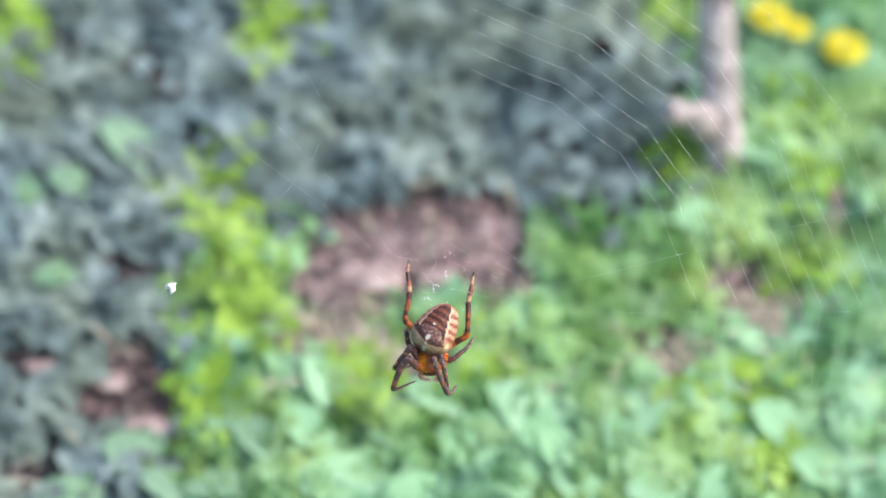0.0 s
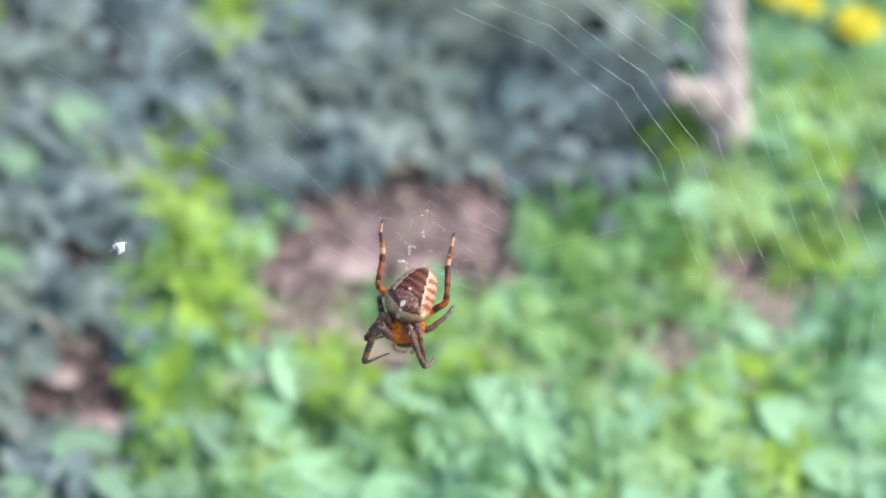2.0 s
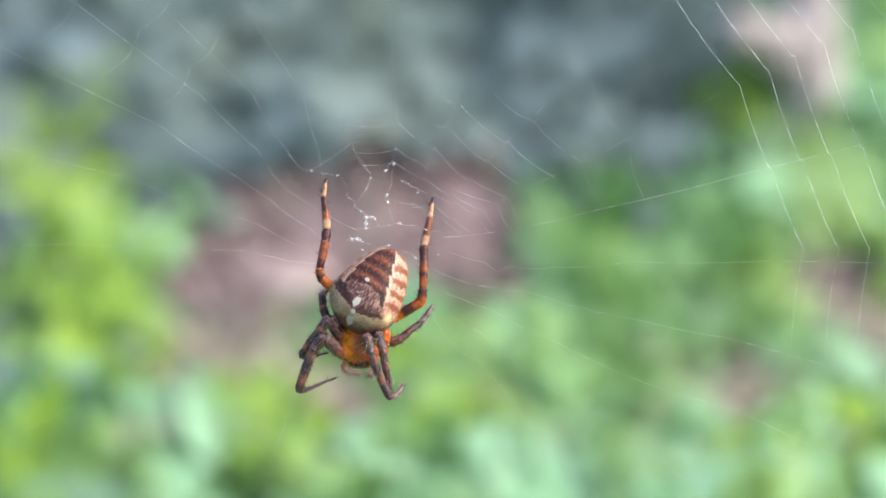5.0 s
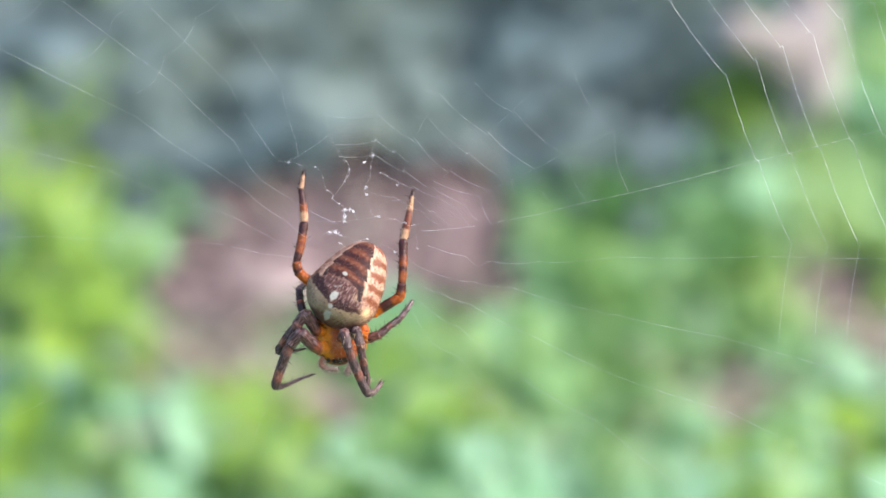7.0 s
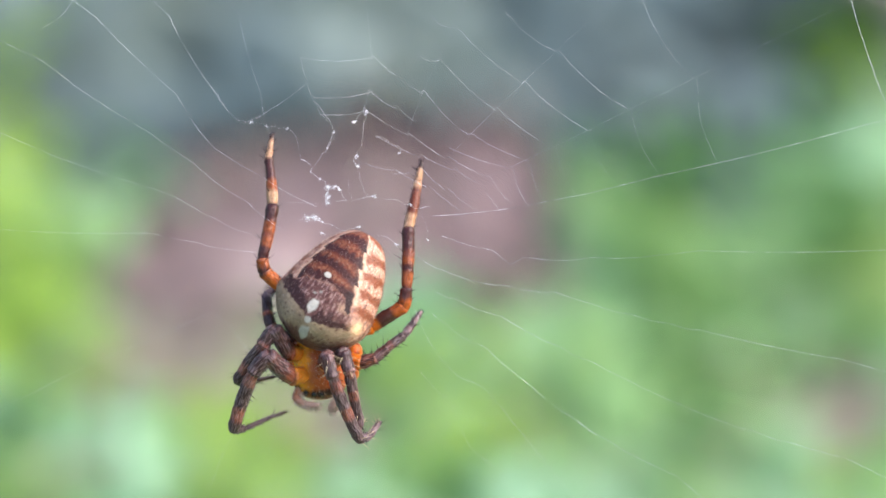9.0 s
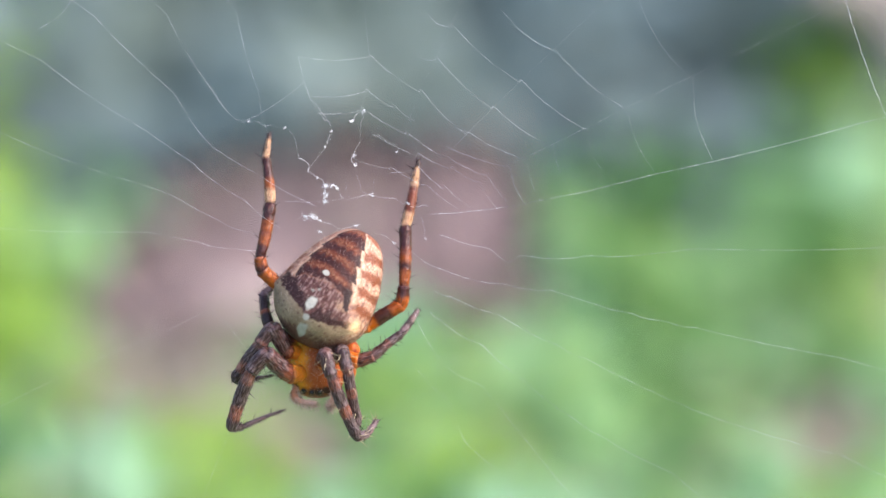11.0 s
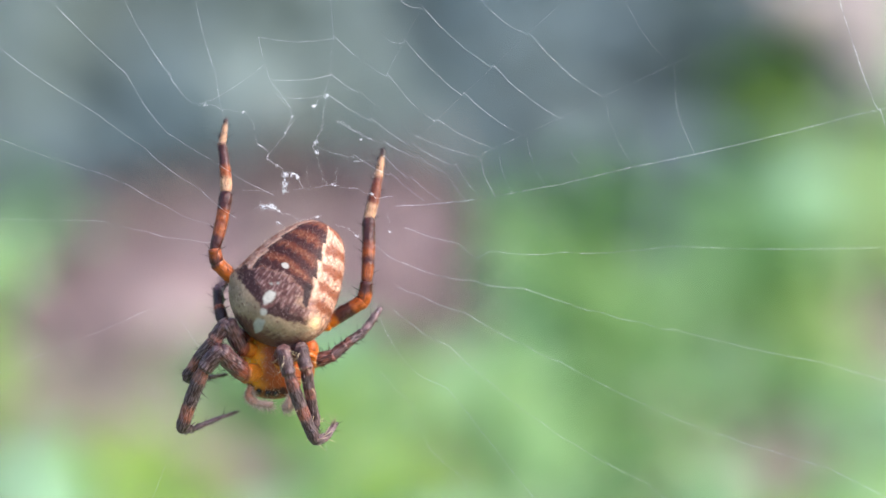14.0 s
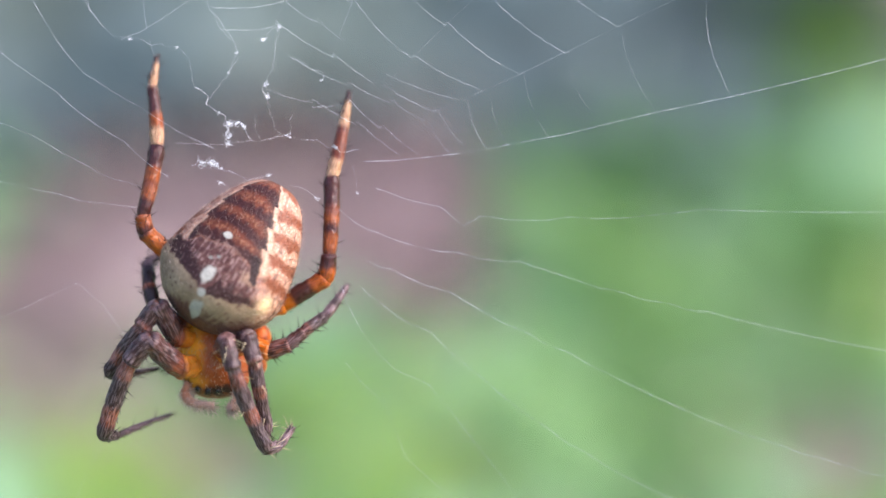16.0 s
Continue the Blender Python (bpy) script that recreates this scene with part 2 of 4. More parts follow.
def tube(line, radius, sides=8, caps=True):
    """Verts, faces and each vert's share of the length for a round tube along a line; radius is a function of that share."""
    n = len(line)
    lens = [0.0]
    for a, b in zip(line, line[1:]):
        lens.append(lens[-1] + (b - a).length)
    total = lens[-1] or 1.0
    side = None
    verts, share = [], []
    for i, p in enumerate(line):
        way = (line[min(i + 1, n - 1)] - line[max(i - 1, 0)]).normalized()
        if side is None:
            side = way.orthogonal().normalized()
        side = (side - way * side.dot(way)).normalized()
        other = way.cross(side)
        s = lens[i] / total
        r = radius(s)
        for k in range(sides):
            a = 2 * math.pi * k / sides
            verts.append(p + (side * math.cos(a) + other * math.sin(a)) * r)
            share.append(s)
    faces = [(i * sides + k, i * sides + (k + 1) % sides, (i + 1) * sides + (k + 1) % sides, (i + 1) * sides + k)
             for i in range(n - 1) for k in range(sides)]
    if caps:
        faces.append(tuple(range(sides))[::-1])
        faces.append(tuple(range((n - 1) * sides, n * sides)))
    return verts, faces, share


def join(pieces):
    """Several (verts, faces) as one pair."""
    verts, faces = [], []
    for v, f in pieces:
        o = len(verts)
        verts += v
        faces += [tuple(i + o for i in q) for q in f]
    return verts, faces


def blade(base, way, face, length, width, curl=0.3, fold=0.2, tip=0.8, rows=5):
    """A leaf blade with a folded midrib and a bent back: verts and faces."""
    way = way.normalized()
    across = way.cross(face).normalized()
    up = across.cross(way).normalized()
    verts, faces = [], []
    for i in range(rows + 1):
        t = i / rows
        w = width * 0.5 * max(math.sin(math.pi * (0.04 + 0.94 * t) ** tip), 0.05) ** 0.8
        c = base + way * (length * (t - 0.25 * curl * t * t)) - up * (length * curl * t * t * 0.6)
        verts += [c - across * w + up * (w * fold), c, c + across * w + up * (w * fold)]
    for i in range(rows):
        a = i * 3
        faces += [(a, a + 1, a + 4, a + 3), (a + 1, a + 2, a + 5, a + 4)]
    return verts, faces


def ball(centre, radii, turn=None, seg=16, rings=10):
    verts, faces = [], []
    for i in range(rings + 1):
        a = math.pi * i / rings
        for k in range(seg):
            b = 2 * math.pi * k / seg
            v = Vector((radii[0] * math.sin(a) * math.cos(b), radii[1] * math.sin(a) * math.sin(b), radii[2] * math.cos(a)))
            if turn is not None:
                v = turn @ v
            verts.append(Vector(centre) + v)
    for i in range(rings):
        for k in range(seg):
            faces.append((i * seg + k, (i + 1) * seg + k, (i + 1) * seg + (k + 1) % seg, i * seg + (k + 1) % seg))
    return verts, faces


# the ground: a level that climbs as a bank ------------------------------
def ground_height(y):
    lo = BANK.z + (y - BANK.y) * math.tan(SLOPE)
    if lo < 0.06:
        return 0.03 * math.exp(max((lo - 0.06) / 0.05, -40)) 
    if lo > 0.9:
        return 0.9 + 0.15 * (1 - math.exp(-(lo - 0.9) / 0.15))
    return lo - 0.03 * (1 - min((lo - 0.06) / 0.2, 1))


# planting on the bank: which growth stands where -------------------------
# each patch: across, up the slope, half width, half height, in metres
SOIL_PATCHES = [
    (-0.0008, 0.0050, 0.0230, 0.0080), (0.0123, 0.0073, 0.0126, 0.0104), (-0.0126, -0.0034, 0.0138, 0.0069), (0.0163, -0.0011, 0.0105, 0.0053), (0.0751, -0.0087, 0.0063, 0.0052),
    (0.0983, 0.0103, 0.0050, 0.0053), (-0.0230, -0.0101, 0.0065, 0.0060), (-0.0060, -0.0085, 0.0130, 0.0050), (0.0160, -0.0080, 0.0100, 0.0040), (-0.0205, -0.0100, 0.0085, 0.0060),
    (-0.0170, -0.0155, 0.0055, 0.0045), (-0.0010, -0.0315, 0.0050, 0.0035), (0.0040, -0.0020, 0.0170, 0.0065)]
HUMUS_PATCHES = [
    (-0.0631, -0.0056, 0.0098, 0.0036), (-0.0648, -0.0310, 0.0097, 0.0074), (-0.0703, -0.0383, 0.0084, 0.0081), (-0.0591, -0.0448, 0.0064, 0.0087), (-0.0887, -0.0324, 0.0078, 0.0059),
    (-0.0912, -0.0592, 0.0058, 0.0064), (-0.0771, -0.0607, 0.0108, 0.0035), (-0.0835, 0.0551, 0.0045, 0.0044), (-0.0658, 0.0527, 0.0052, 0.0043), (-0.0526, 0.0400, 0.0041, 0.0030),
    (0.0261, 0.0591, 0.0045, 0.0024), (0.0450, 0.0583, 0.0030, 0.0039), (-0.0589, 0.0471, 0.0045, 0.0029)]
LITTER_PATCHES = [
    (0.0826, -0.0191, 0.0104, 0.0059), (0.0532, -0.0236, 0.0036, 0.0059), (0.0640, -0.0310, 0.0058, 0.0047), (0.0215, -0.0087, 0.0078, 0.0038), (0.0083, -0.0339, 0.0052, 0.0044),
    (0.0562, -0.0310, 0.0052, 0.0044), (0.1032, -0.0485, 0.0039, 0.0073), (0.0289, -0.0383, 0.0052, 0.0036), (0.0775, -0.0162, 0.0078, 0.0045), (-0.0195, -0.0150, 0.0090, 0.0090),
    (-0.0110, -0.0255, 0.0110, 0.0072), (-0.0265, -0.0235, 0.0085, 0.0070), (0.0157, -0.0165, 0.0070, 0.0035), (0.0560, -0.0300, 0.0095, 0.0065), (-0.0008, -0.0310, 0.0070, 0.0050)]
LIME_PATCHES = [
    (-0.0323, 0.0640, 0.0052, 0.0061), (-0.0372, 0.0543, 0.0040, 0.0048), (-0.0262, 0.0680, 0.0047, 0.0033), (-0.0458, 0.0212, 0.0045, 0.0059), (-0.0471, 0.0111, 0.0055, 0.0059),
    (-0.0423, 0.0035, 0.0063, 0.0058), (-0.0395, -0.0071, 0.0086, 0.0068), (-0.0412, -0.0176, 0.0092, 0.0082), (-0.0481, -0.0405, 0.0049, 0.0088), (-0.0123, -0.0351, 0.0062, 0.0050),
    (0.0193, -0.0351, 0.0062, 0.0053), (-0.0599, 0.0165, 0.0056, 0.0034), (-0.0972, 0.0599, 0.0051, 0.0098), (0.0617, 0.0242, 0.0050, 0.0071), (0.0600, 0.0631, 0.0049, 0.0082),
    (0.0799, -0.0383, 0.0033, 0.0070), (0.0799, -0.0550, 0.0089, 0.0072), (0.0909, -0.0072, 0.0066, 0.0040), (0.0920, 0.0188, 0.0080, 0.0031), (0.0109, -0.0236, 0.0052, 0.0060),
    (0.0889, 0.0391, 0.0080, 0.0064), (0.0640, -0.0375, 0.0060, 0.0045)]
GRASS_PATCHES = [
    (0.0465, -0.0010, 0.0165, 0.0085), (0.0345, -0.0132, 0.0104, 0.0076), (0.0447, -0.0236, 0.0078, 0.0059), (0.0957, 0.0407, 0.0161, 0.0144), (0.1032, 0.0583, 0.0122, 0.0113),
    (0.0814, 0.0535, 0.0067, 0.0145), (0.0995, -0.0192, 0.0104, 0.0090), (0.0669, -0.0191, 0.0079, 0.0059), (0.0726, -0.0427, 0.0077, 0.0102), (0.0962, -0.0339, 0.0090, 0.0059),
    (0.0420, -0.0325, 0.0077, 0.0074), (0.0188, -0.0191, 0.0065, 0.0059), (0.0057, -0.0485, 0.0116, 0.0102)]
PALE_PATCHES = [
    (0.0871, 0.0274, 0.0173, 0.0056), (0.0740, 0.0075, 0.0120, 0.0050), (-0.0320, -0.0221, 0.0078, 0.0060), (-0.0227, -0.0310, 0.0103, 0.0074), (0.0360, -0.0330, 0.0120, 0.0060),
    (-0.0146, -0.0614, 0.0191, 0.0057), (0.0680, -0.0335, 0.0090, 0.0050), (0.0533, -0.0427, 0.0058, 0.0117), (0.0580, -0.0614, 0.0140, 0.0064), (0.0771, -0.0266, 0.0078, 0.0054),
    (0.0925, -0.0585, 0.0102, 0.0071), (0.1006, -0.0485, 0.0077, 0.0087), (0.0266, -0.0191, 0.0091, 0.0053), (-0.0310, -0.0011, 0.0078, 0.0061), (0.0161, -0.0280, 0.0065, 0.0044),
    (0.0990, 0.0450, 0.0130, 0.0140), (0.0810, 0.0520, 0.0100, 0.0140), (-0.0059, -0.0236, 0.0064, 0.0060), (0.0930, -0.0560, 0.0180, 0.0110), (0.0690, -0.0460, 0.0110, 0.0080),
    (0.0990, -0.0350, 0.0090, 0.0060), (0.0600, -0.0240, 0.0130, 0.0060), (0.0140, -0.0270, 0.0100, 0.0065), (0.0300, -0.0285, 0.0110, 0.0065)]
# hollows in the cover whose shade is put into leaf and ground colour
SHADE_PATCHES = [
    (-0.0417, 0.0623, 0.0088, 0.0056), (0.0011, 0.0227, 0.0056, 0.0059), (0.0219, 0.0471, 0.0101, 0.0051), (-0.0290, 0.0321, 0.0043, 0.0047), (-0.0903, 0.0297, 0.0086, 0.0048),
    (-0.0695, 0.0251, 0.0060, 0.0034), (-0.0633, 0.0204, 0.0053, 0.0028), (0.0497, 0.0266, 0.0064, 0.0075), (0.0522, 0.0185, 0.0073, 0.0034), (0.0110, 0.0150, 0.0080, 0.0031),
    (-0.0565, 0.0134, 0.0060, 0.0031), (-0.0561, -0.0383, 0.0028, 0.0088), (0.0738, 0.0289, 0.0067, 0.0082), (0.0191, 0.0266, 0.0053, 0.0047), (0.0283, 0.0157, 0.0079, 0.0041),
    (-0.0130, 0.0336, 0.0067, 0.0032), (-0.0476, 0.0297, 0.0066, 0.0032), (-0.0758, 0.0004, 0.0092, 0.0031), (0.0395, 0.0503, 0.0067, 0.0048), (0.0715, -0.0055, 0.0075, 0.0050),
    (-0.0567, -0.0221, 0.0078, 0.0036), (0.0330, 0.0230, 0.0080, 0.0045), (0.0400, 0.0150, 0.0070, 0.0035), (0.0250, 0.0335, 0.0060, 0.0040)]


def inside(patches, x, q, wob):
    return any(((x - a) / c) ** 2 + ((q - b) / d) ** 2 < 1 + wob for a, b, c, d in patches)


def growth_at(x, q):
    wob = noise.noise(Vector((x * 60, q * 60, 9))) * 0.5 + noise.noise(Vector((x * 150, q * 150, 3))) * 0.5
    for kind, patches in (("soil", SOIL_PATCHES), ("humus", HUMUS_PATCHES), ("lime", LIME_PATCHES), ("dark", SHADE_PATCHES), ("litter", LITTER_PATCHES), ("pale", PALE_PATCHES), ("grass", GRASS_PATCHES)):
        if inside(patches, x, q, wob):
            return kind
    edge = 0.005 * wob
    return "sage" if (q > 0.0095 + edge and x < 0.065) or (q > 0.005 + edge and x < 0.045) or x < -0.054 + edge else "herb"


# "sage" and "dark" ground is darkened: shade between the leaves is in its colour
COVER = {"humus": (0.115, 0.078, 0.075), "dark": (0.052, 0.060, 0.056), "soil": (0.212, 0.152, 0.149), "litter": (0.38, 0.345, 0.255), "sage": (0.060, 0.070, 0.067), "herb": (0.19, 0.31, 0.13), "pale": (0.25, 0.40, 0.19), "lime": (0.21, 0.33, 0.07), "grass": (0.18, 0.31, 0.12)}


def build_ground():
    n, bend = 230, 12.0

    def spread(i, half):
        s = 2 * i / n - 1
        return half * math.sinh(bend * s) / math.sinh(bend)
    verts, cols = [], []
    for j in range(n + 1):
        y = BANK.y + spread(j, 900)
        for i in range(n + 1):
            x = spread(i, 900)
            r = math.hypot(x, y)
            lump = noise.noise(Vector((x * 40, y * 40, 1))) * 0.003 + noise.noise(Vector((x * 130, y * 130, 4))) * 0.0012
            verts.append((x, y, ground_height(y) - 0.003 + lump / (1 + 3 * r)))
            q = (y - BANK.y) / math.cos(SLOPE)
            reach = math.hypot(x, q)
            turf = 0.5 + 0.5 * noise.noise(Vector((x * 3, y * 3, 2)))
            far = (0.09 + 0.07 * turf, 0.15 + 0.08 * turf, 0.055 + 0.03 * turf)
            if reach < 1.2:                       # the planting thins out into turf
                k = min(max((reach - 0.2) / 0.6 + 0.4 * noise.noise(Vector((x * 9, q * 9, 7))), 0.0), 1.0) if reach > 0.2 else 0.0
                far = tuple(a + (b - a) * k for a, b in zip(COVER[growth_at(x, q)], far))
            cols.append(far)
    faces = [(j * (n + 1) + i, j * (n + 1) + i + 1, (j + 1) * (n + 1) + i + 1, (j + 1) * (n + 1) + i) for j in range(n) for i in range(n)]
    ob = new("ground", mesh_of("ground", verts, faces, SOIL, cols))
    return tagged(ob, "pinkish brown garden soil of a planted bank, turf beyond", "ground", kind="structure")


ground = build_ground()


def aim(tilt):
    """A direction out of the bank, leaning at random by up to tilt."""
    a = rng.uniform(0, 2 * math.pi)
    s = rng.uniform(0.2, 1) * tilt
    return (BANK_OUT + Vector((math.cos(a), 0, 0)) * s + BANK_UP * (math.sin(a) * s) + Vector((0, 0, 0.25))).normalized()


HABIT = {"sage": (0.0050, 0.0088), "dark": (0.0034, 0.0058), "lime": (0.0034, 0.0058), "herb": (0.0030, 0.0056), "grass": (0.0040, 0.0075), "pale": (0.0036, 0.0064)}    # leaf lengths


def hummock(x, q):
    """How high the cover stands: it grows in cushions with hollows between."""
    n = 0.5 + 0.75 * noise.noise(Vector((x * 85, q * 85, 21))) + 0.35 * noise.noise(Vector((x * 210, q * 210, 22)))
    return 0.0066 * min(max(n, 0.0), 1.0)


def sprout(count, x0, x1, q0, q1):
    """Leaves of the cover and tufts of blades, each in the kind of growth that its place has."""
    bins = {"sage": [], "dark": [], "lime": [], "grass": [], "herb": [], "pale": [], "litter": []}
    for _ in range(count):
        x, q = rng.uniform(x0, x1), rng.uniform(q0, q1)
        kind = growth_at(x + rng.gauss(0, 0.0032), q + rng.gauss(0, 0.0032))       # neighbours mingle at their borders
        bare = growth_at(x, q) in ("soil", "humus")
        if kind in ("soil", "humus") or bare:
            if rng.random() > 0.02:
                continue
            kind = "litter"
        if kind == "litter" or rng.random() < {"grass": 0.22, "herb": 0.07, "pale": 0.05}.get(kind, 0.0):
            if kind == "litter" and rng.random() < 0.25:
                continue
            flat = kind == "litter"
            length = rng.uniform(0.006, 0.013)
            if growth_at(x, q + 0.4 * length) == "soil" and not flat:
                length *= 0.4
            side = -BANK_UP + Vector((rng.uniform(-1, 1), 0, 0))
            bins["grass" if kind == "grass" else kind].append(blade(on_bank(x, q - 0.25 * length, 0.0), aim(3.5 if flat else 1.1), BANK_OUT if flat else side, length, rng.uniform(0.0007, 0.0015) if flat else rng.uniform(0.0016, 0.0030), rng.uniform(0.1, 0.8), 0.3, 0.6, 4))
            continue
        if kind in ("sage", "dark") and rng.random() < 0.45:
            continue
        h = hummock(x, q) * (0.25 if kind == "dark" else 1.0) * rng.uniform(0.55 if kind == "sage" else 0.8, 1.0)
        length = rng.uniform(*HABIT[kind])
        a = rng.uniform(0, 2 * math.pi)
        way = Vector((math.cos(a), 0, 0)) + BANK_UP * math.sin(a) + BANK_OUT * (rng.uniform(-0.1, 0.25) if kind == "sage" else rng.uniform(-0.05, 0.1))
        bins[kind].append(blade(on_bank(x, q - 0.58 * h, h), way, aim(0.3 if kind == "sage" else 0.16), length, length * rng.uniform(0.45, 0.65), rng.uniform(0.1, 0.6), rng.uniform(0.05, 0.35), 0.8, 3))
    return bins


near = sprout(26000, -0.14, 0.15, -0.095, 0.10)
for area in ((-0.55, -0.14, -0.40, 0.40), (0.15, 0.56, -0.40, 0.40), (-0.14, 0.15, 0.10, 0.40), (-0.14, 0.15, -0.40, -0.095)):
    for kind, pieces in sprout(3000, *area).items():
        near[kind] += pieces
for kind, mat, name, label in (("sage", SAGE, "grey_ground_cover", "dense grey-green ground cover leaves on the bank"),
                               ("dark", SHADED_SAGE, "shaded_ground_cover", "grey-green leaves in hollows of the ground cover, darkened in colour for shade"),
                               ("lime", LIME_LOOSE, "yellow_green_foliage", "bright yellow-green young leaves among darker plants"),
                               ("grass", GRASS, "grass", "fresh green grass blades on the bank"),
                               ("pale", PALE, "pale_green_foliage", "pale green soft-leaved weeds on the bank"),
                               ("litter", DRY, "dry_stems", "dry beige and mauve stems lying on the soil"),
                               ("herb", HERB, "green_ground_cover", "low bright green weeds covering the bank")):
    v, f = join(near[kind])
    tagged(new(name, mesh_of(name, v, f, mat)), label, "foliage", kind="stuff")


# plants that stand out ----------------------------------------------------
LEAF_MESHES = {}


def leaf_mesh(kind, mat, width, curl):
    key = (kind, width, curl)
    if key not in LEAF_MESHES:
        v, f = blade(Vector(), Vector((0, 1, 0)), Vector((0, 0, 1)), 1.0, width, curl, 0.22, 0.8, 8)
        LEAF_MESHES[key] = mesh_of("leaf", v, f, mat)
    return LEAF_MESHES[key]


def build_plant(name, label, x, q, leaves, size, mat, kind, tall, width=0.7, spread=0.8):
    """A small upright plant: a stalk with leaves set round it."""
    root = empty(name, Matrix.Translation(on_bank(x, q, -0.004)))
    tagged(root, label, "plant", group=name + " on the bank")
    up = (BANK_OUT * 0.6 + Vector((rng.uniform(-0.3, 0.3), 0, 0.7))).normalized() * tall
    v, f, _ = tube(spline([Vector(), up * 0.5 + Vector((rng.uniform(-1, 1) * tall * 0.1, 0, 0)), up], 4), lambda s: 0.0009 * (1 - 0.5 * s), 6)
    part("stalk", mesh_of("stalk", v, f, STALK), root)
    start = rng.uniform(0, 6.28)
    for i in range(leaves):
        a = start + i * 2.4
        t = 0.3 + 0.7 * (i + 1) / leaves
        out = Vector((math.cos(a), 0, 0)) + BANK_UP * math.sin(a)
        way = (out * spread + up.normalized() * rng.uniform(0.0, 0.3)).normalized()
        y = way
        z = (BANK_OUT + Vector((rng.uniform(-0.6, 0.6), -0.4, rng.uniform(-0.2, 0.8))) - y * y.dot(BANK_OUT)).normalized()
        xx = y.cross(z).normalized()
        z = xx.cross(y)
        s = size * rng.uniform(0.75, 1.15)
        m = Matrix((( *(xx * s)[:], ), (*(y * s)[:], ), (*(z * s)[:], ))).transposed().to_4x4()
        m.translation = up * t
        part("leaf", leaf_mesh(kind, mat, width, rng.choice((0.25, 0.45))), root, m=m)
    return root


# across, up the slope, length in millimetres, and the way of its largest leaf in degrees
BROAD_LEAVES = [
    (-64.9, 25.8, 22.1, -38.0), (-78.4, 16.5, 15.5, -15.0), (-82.0, -7.9, 13.3, 20.0), (-89.5, 12.7, 13.3, -60.0), (8.3, -40.5, 20.6, -15.0),
    (28.8, -47.8, 28.0, -52.0), (12.1, -54.2, 17.7, -40.0), (24.8, -61.4, 25.1, -30.0), (-19.4, -38.3, 19.2, -60.0), (-32.7, -52.1, 20.6, -35.0),
    (-60.0, -56.4, 22.1, -25.0), (-12.1, -60.7, 28.0, 5.0), (58.0, -61.4, 22.1, 20.0), (100.6, -49.9, 19.2, -48.0), (91.8, -59.3, 16.2, -30.0),
    (67.8, 7.3, 17.7, 0.0), (107.0, 13.4, 11.1, 80.0), (77.8, -25.8, 11.8, -20.0), (27.2, -20.6, 16.2, -30.0),
    (84.3, 25.8, 16.2, 10.0), (53.4, -41.2, 17.7, 80.0), (-74.4, -64.2, 19.2, 10.0), (37.5, -64.2, 16.2, -40.0)]


def build_broad_plant(x, q, length, turn):
    """A low plant: one large leaf on a short stalk, and smaller ones behind it."""
    root = empty("broad_leaved_plant", Matrix.Translation(on_bank(x, q - 0.0022, -0.001)))
    tagged(root, "low plant with broad pale green leaves on the bank", "plant", group="broad_leaved_plant on the bank")
    top = BANK_OUT * 0.0055
    v, f, _ = tube(spline([Vector(), top * 0.5 + Vector((0.001, 0, 0)), top], 4), lambda s: 0.0008 * (1 - 0.4 * s), 6)
    part("stalk", mesh_of("stalk", v, f, STALK), root)
    for share, swing, drop in ((1.0, 0, 0.0), (0.62, 150, 0.001), (0.55, 95, 0.0015), (0.5, -110, 0.0012)):
        a = radians(turn + swing + (rng.uniform(-20, 20) if swing else 0))
        y = (Vector((math.cos(a), 0, 0)) + BANK_UP * math.sin(a)).normalized()
        z = (BANK_OUT + Vector((rng.uniform(-0.35, 0.35), 0, rng.uniform(-0.1, 0.5)))).normalized()
        z = (z - y * y.dot(z)).normalized()
        s = length * share
        m = Matrix(((y.cross(z) * s)[:], (y * s)[:], (z * s)[:])).transposed().to_4x4()
        m.translation = top - BANK_OUT * drop - y * (s * 0.5 if share == 1.0 else 0.0)
        # plants further left get the leaf with shade in its colour
        part("leaf", leaf_mesh("mint", MINT, 0.46, 0.45) if x > -0.028 else leaf_mesh("shaded_mint", SHADED_MINT, 0.46, 0.45), root, m=m)


for x, q, length, turn in BROAD_LEAVES:
    build_broad_plant(x / 1000, q / 1000, length / 1000, turn)
for x, q, turn in ((-1.9, -49.9, -20), (18.5, -52.1, -45), (35.1, -55.7, -50), (-22.5, -49.2, -40), (-42.7, -61.4, 20), (48.0, -52.8, -60), (72.0, -60.7, 30), (85.2, -49.2, -40), (3.2, -62.8, 10), (-51.5, -63.5, -15), (23.0, -43.5, -50), (31.5, -53.5, -45), (40.0, -58.5, -40)):
    build_broad_plant(x / 1000, q / 1000, rng.uniform(0.017, 0.023), turn)
for x, q, size in ((-0.0461, 0.0202, 0.009), (-0.0431, 0.0050, 0.010), (-0.0470, -0.0436, 0.012), (-0.0409, -0.0200, 0.010), (-0.0310, 0.0640, 0.011), (-0.0368, 0.0535, 0.009),
                   (0.0609, 0.0260, 0.009), (0.0625, 0.0214, 0.009), (-0.0970, 0.0590, 0.012), (-0.0117, -0.0352, 0.011), (0.0193, -0.0351, 0.010), (0.0799, -0.0390, 0.010)):
    build_plant("yellow_green_sprig", "slender sprig with bright yellow-green leaves", x, q, 8, size, LIME, "lime", size * 0.7, 0.55)


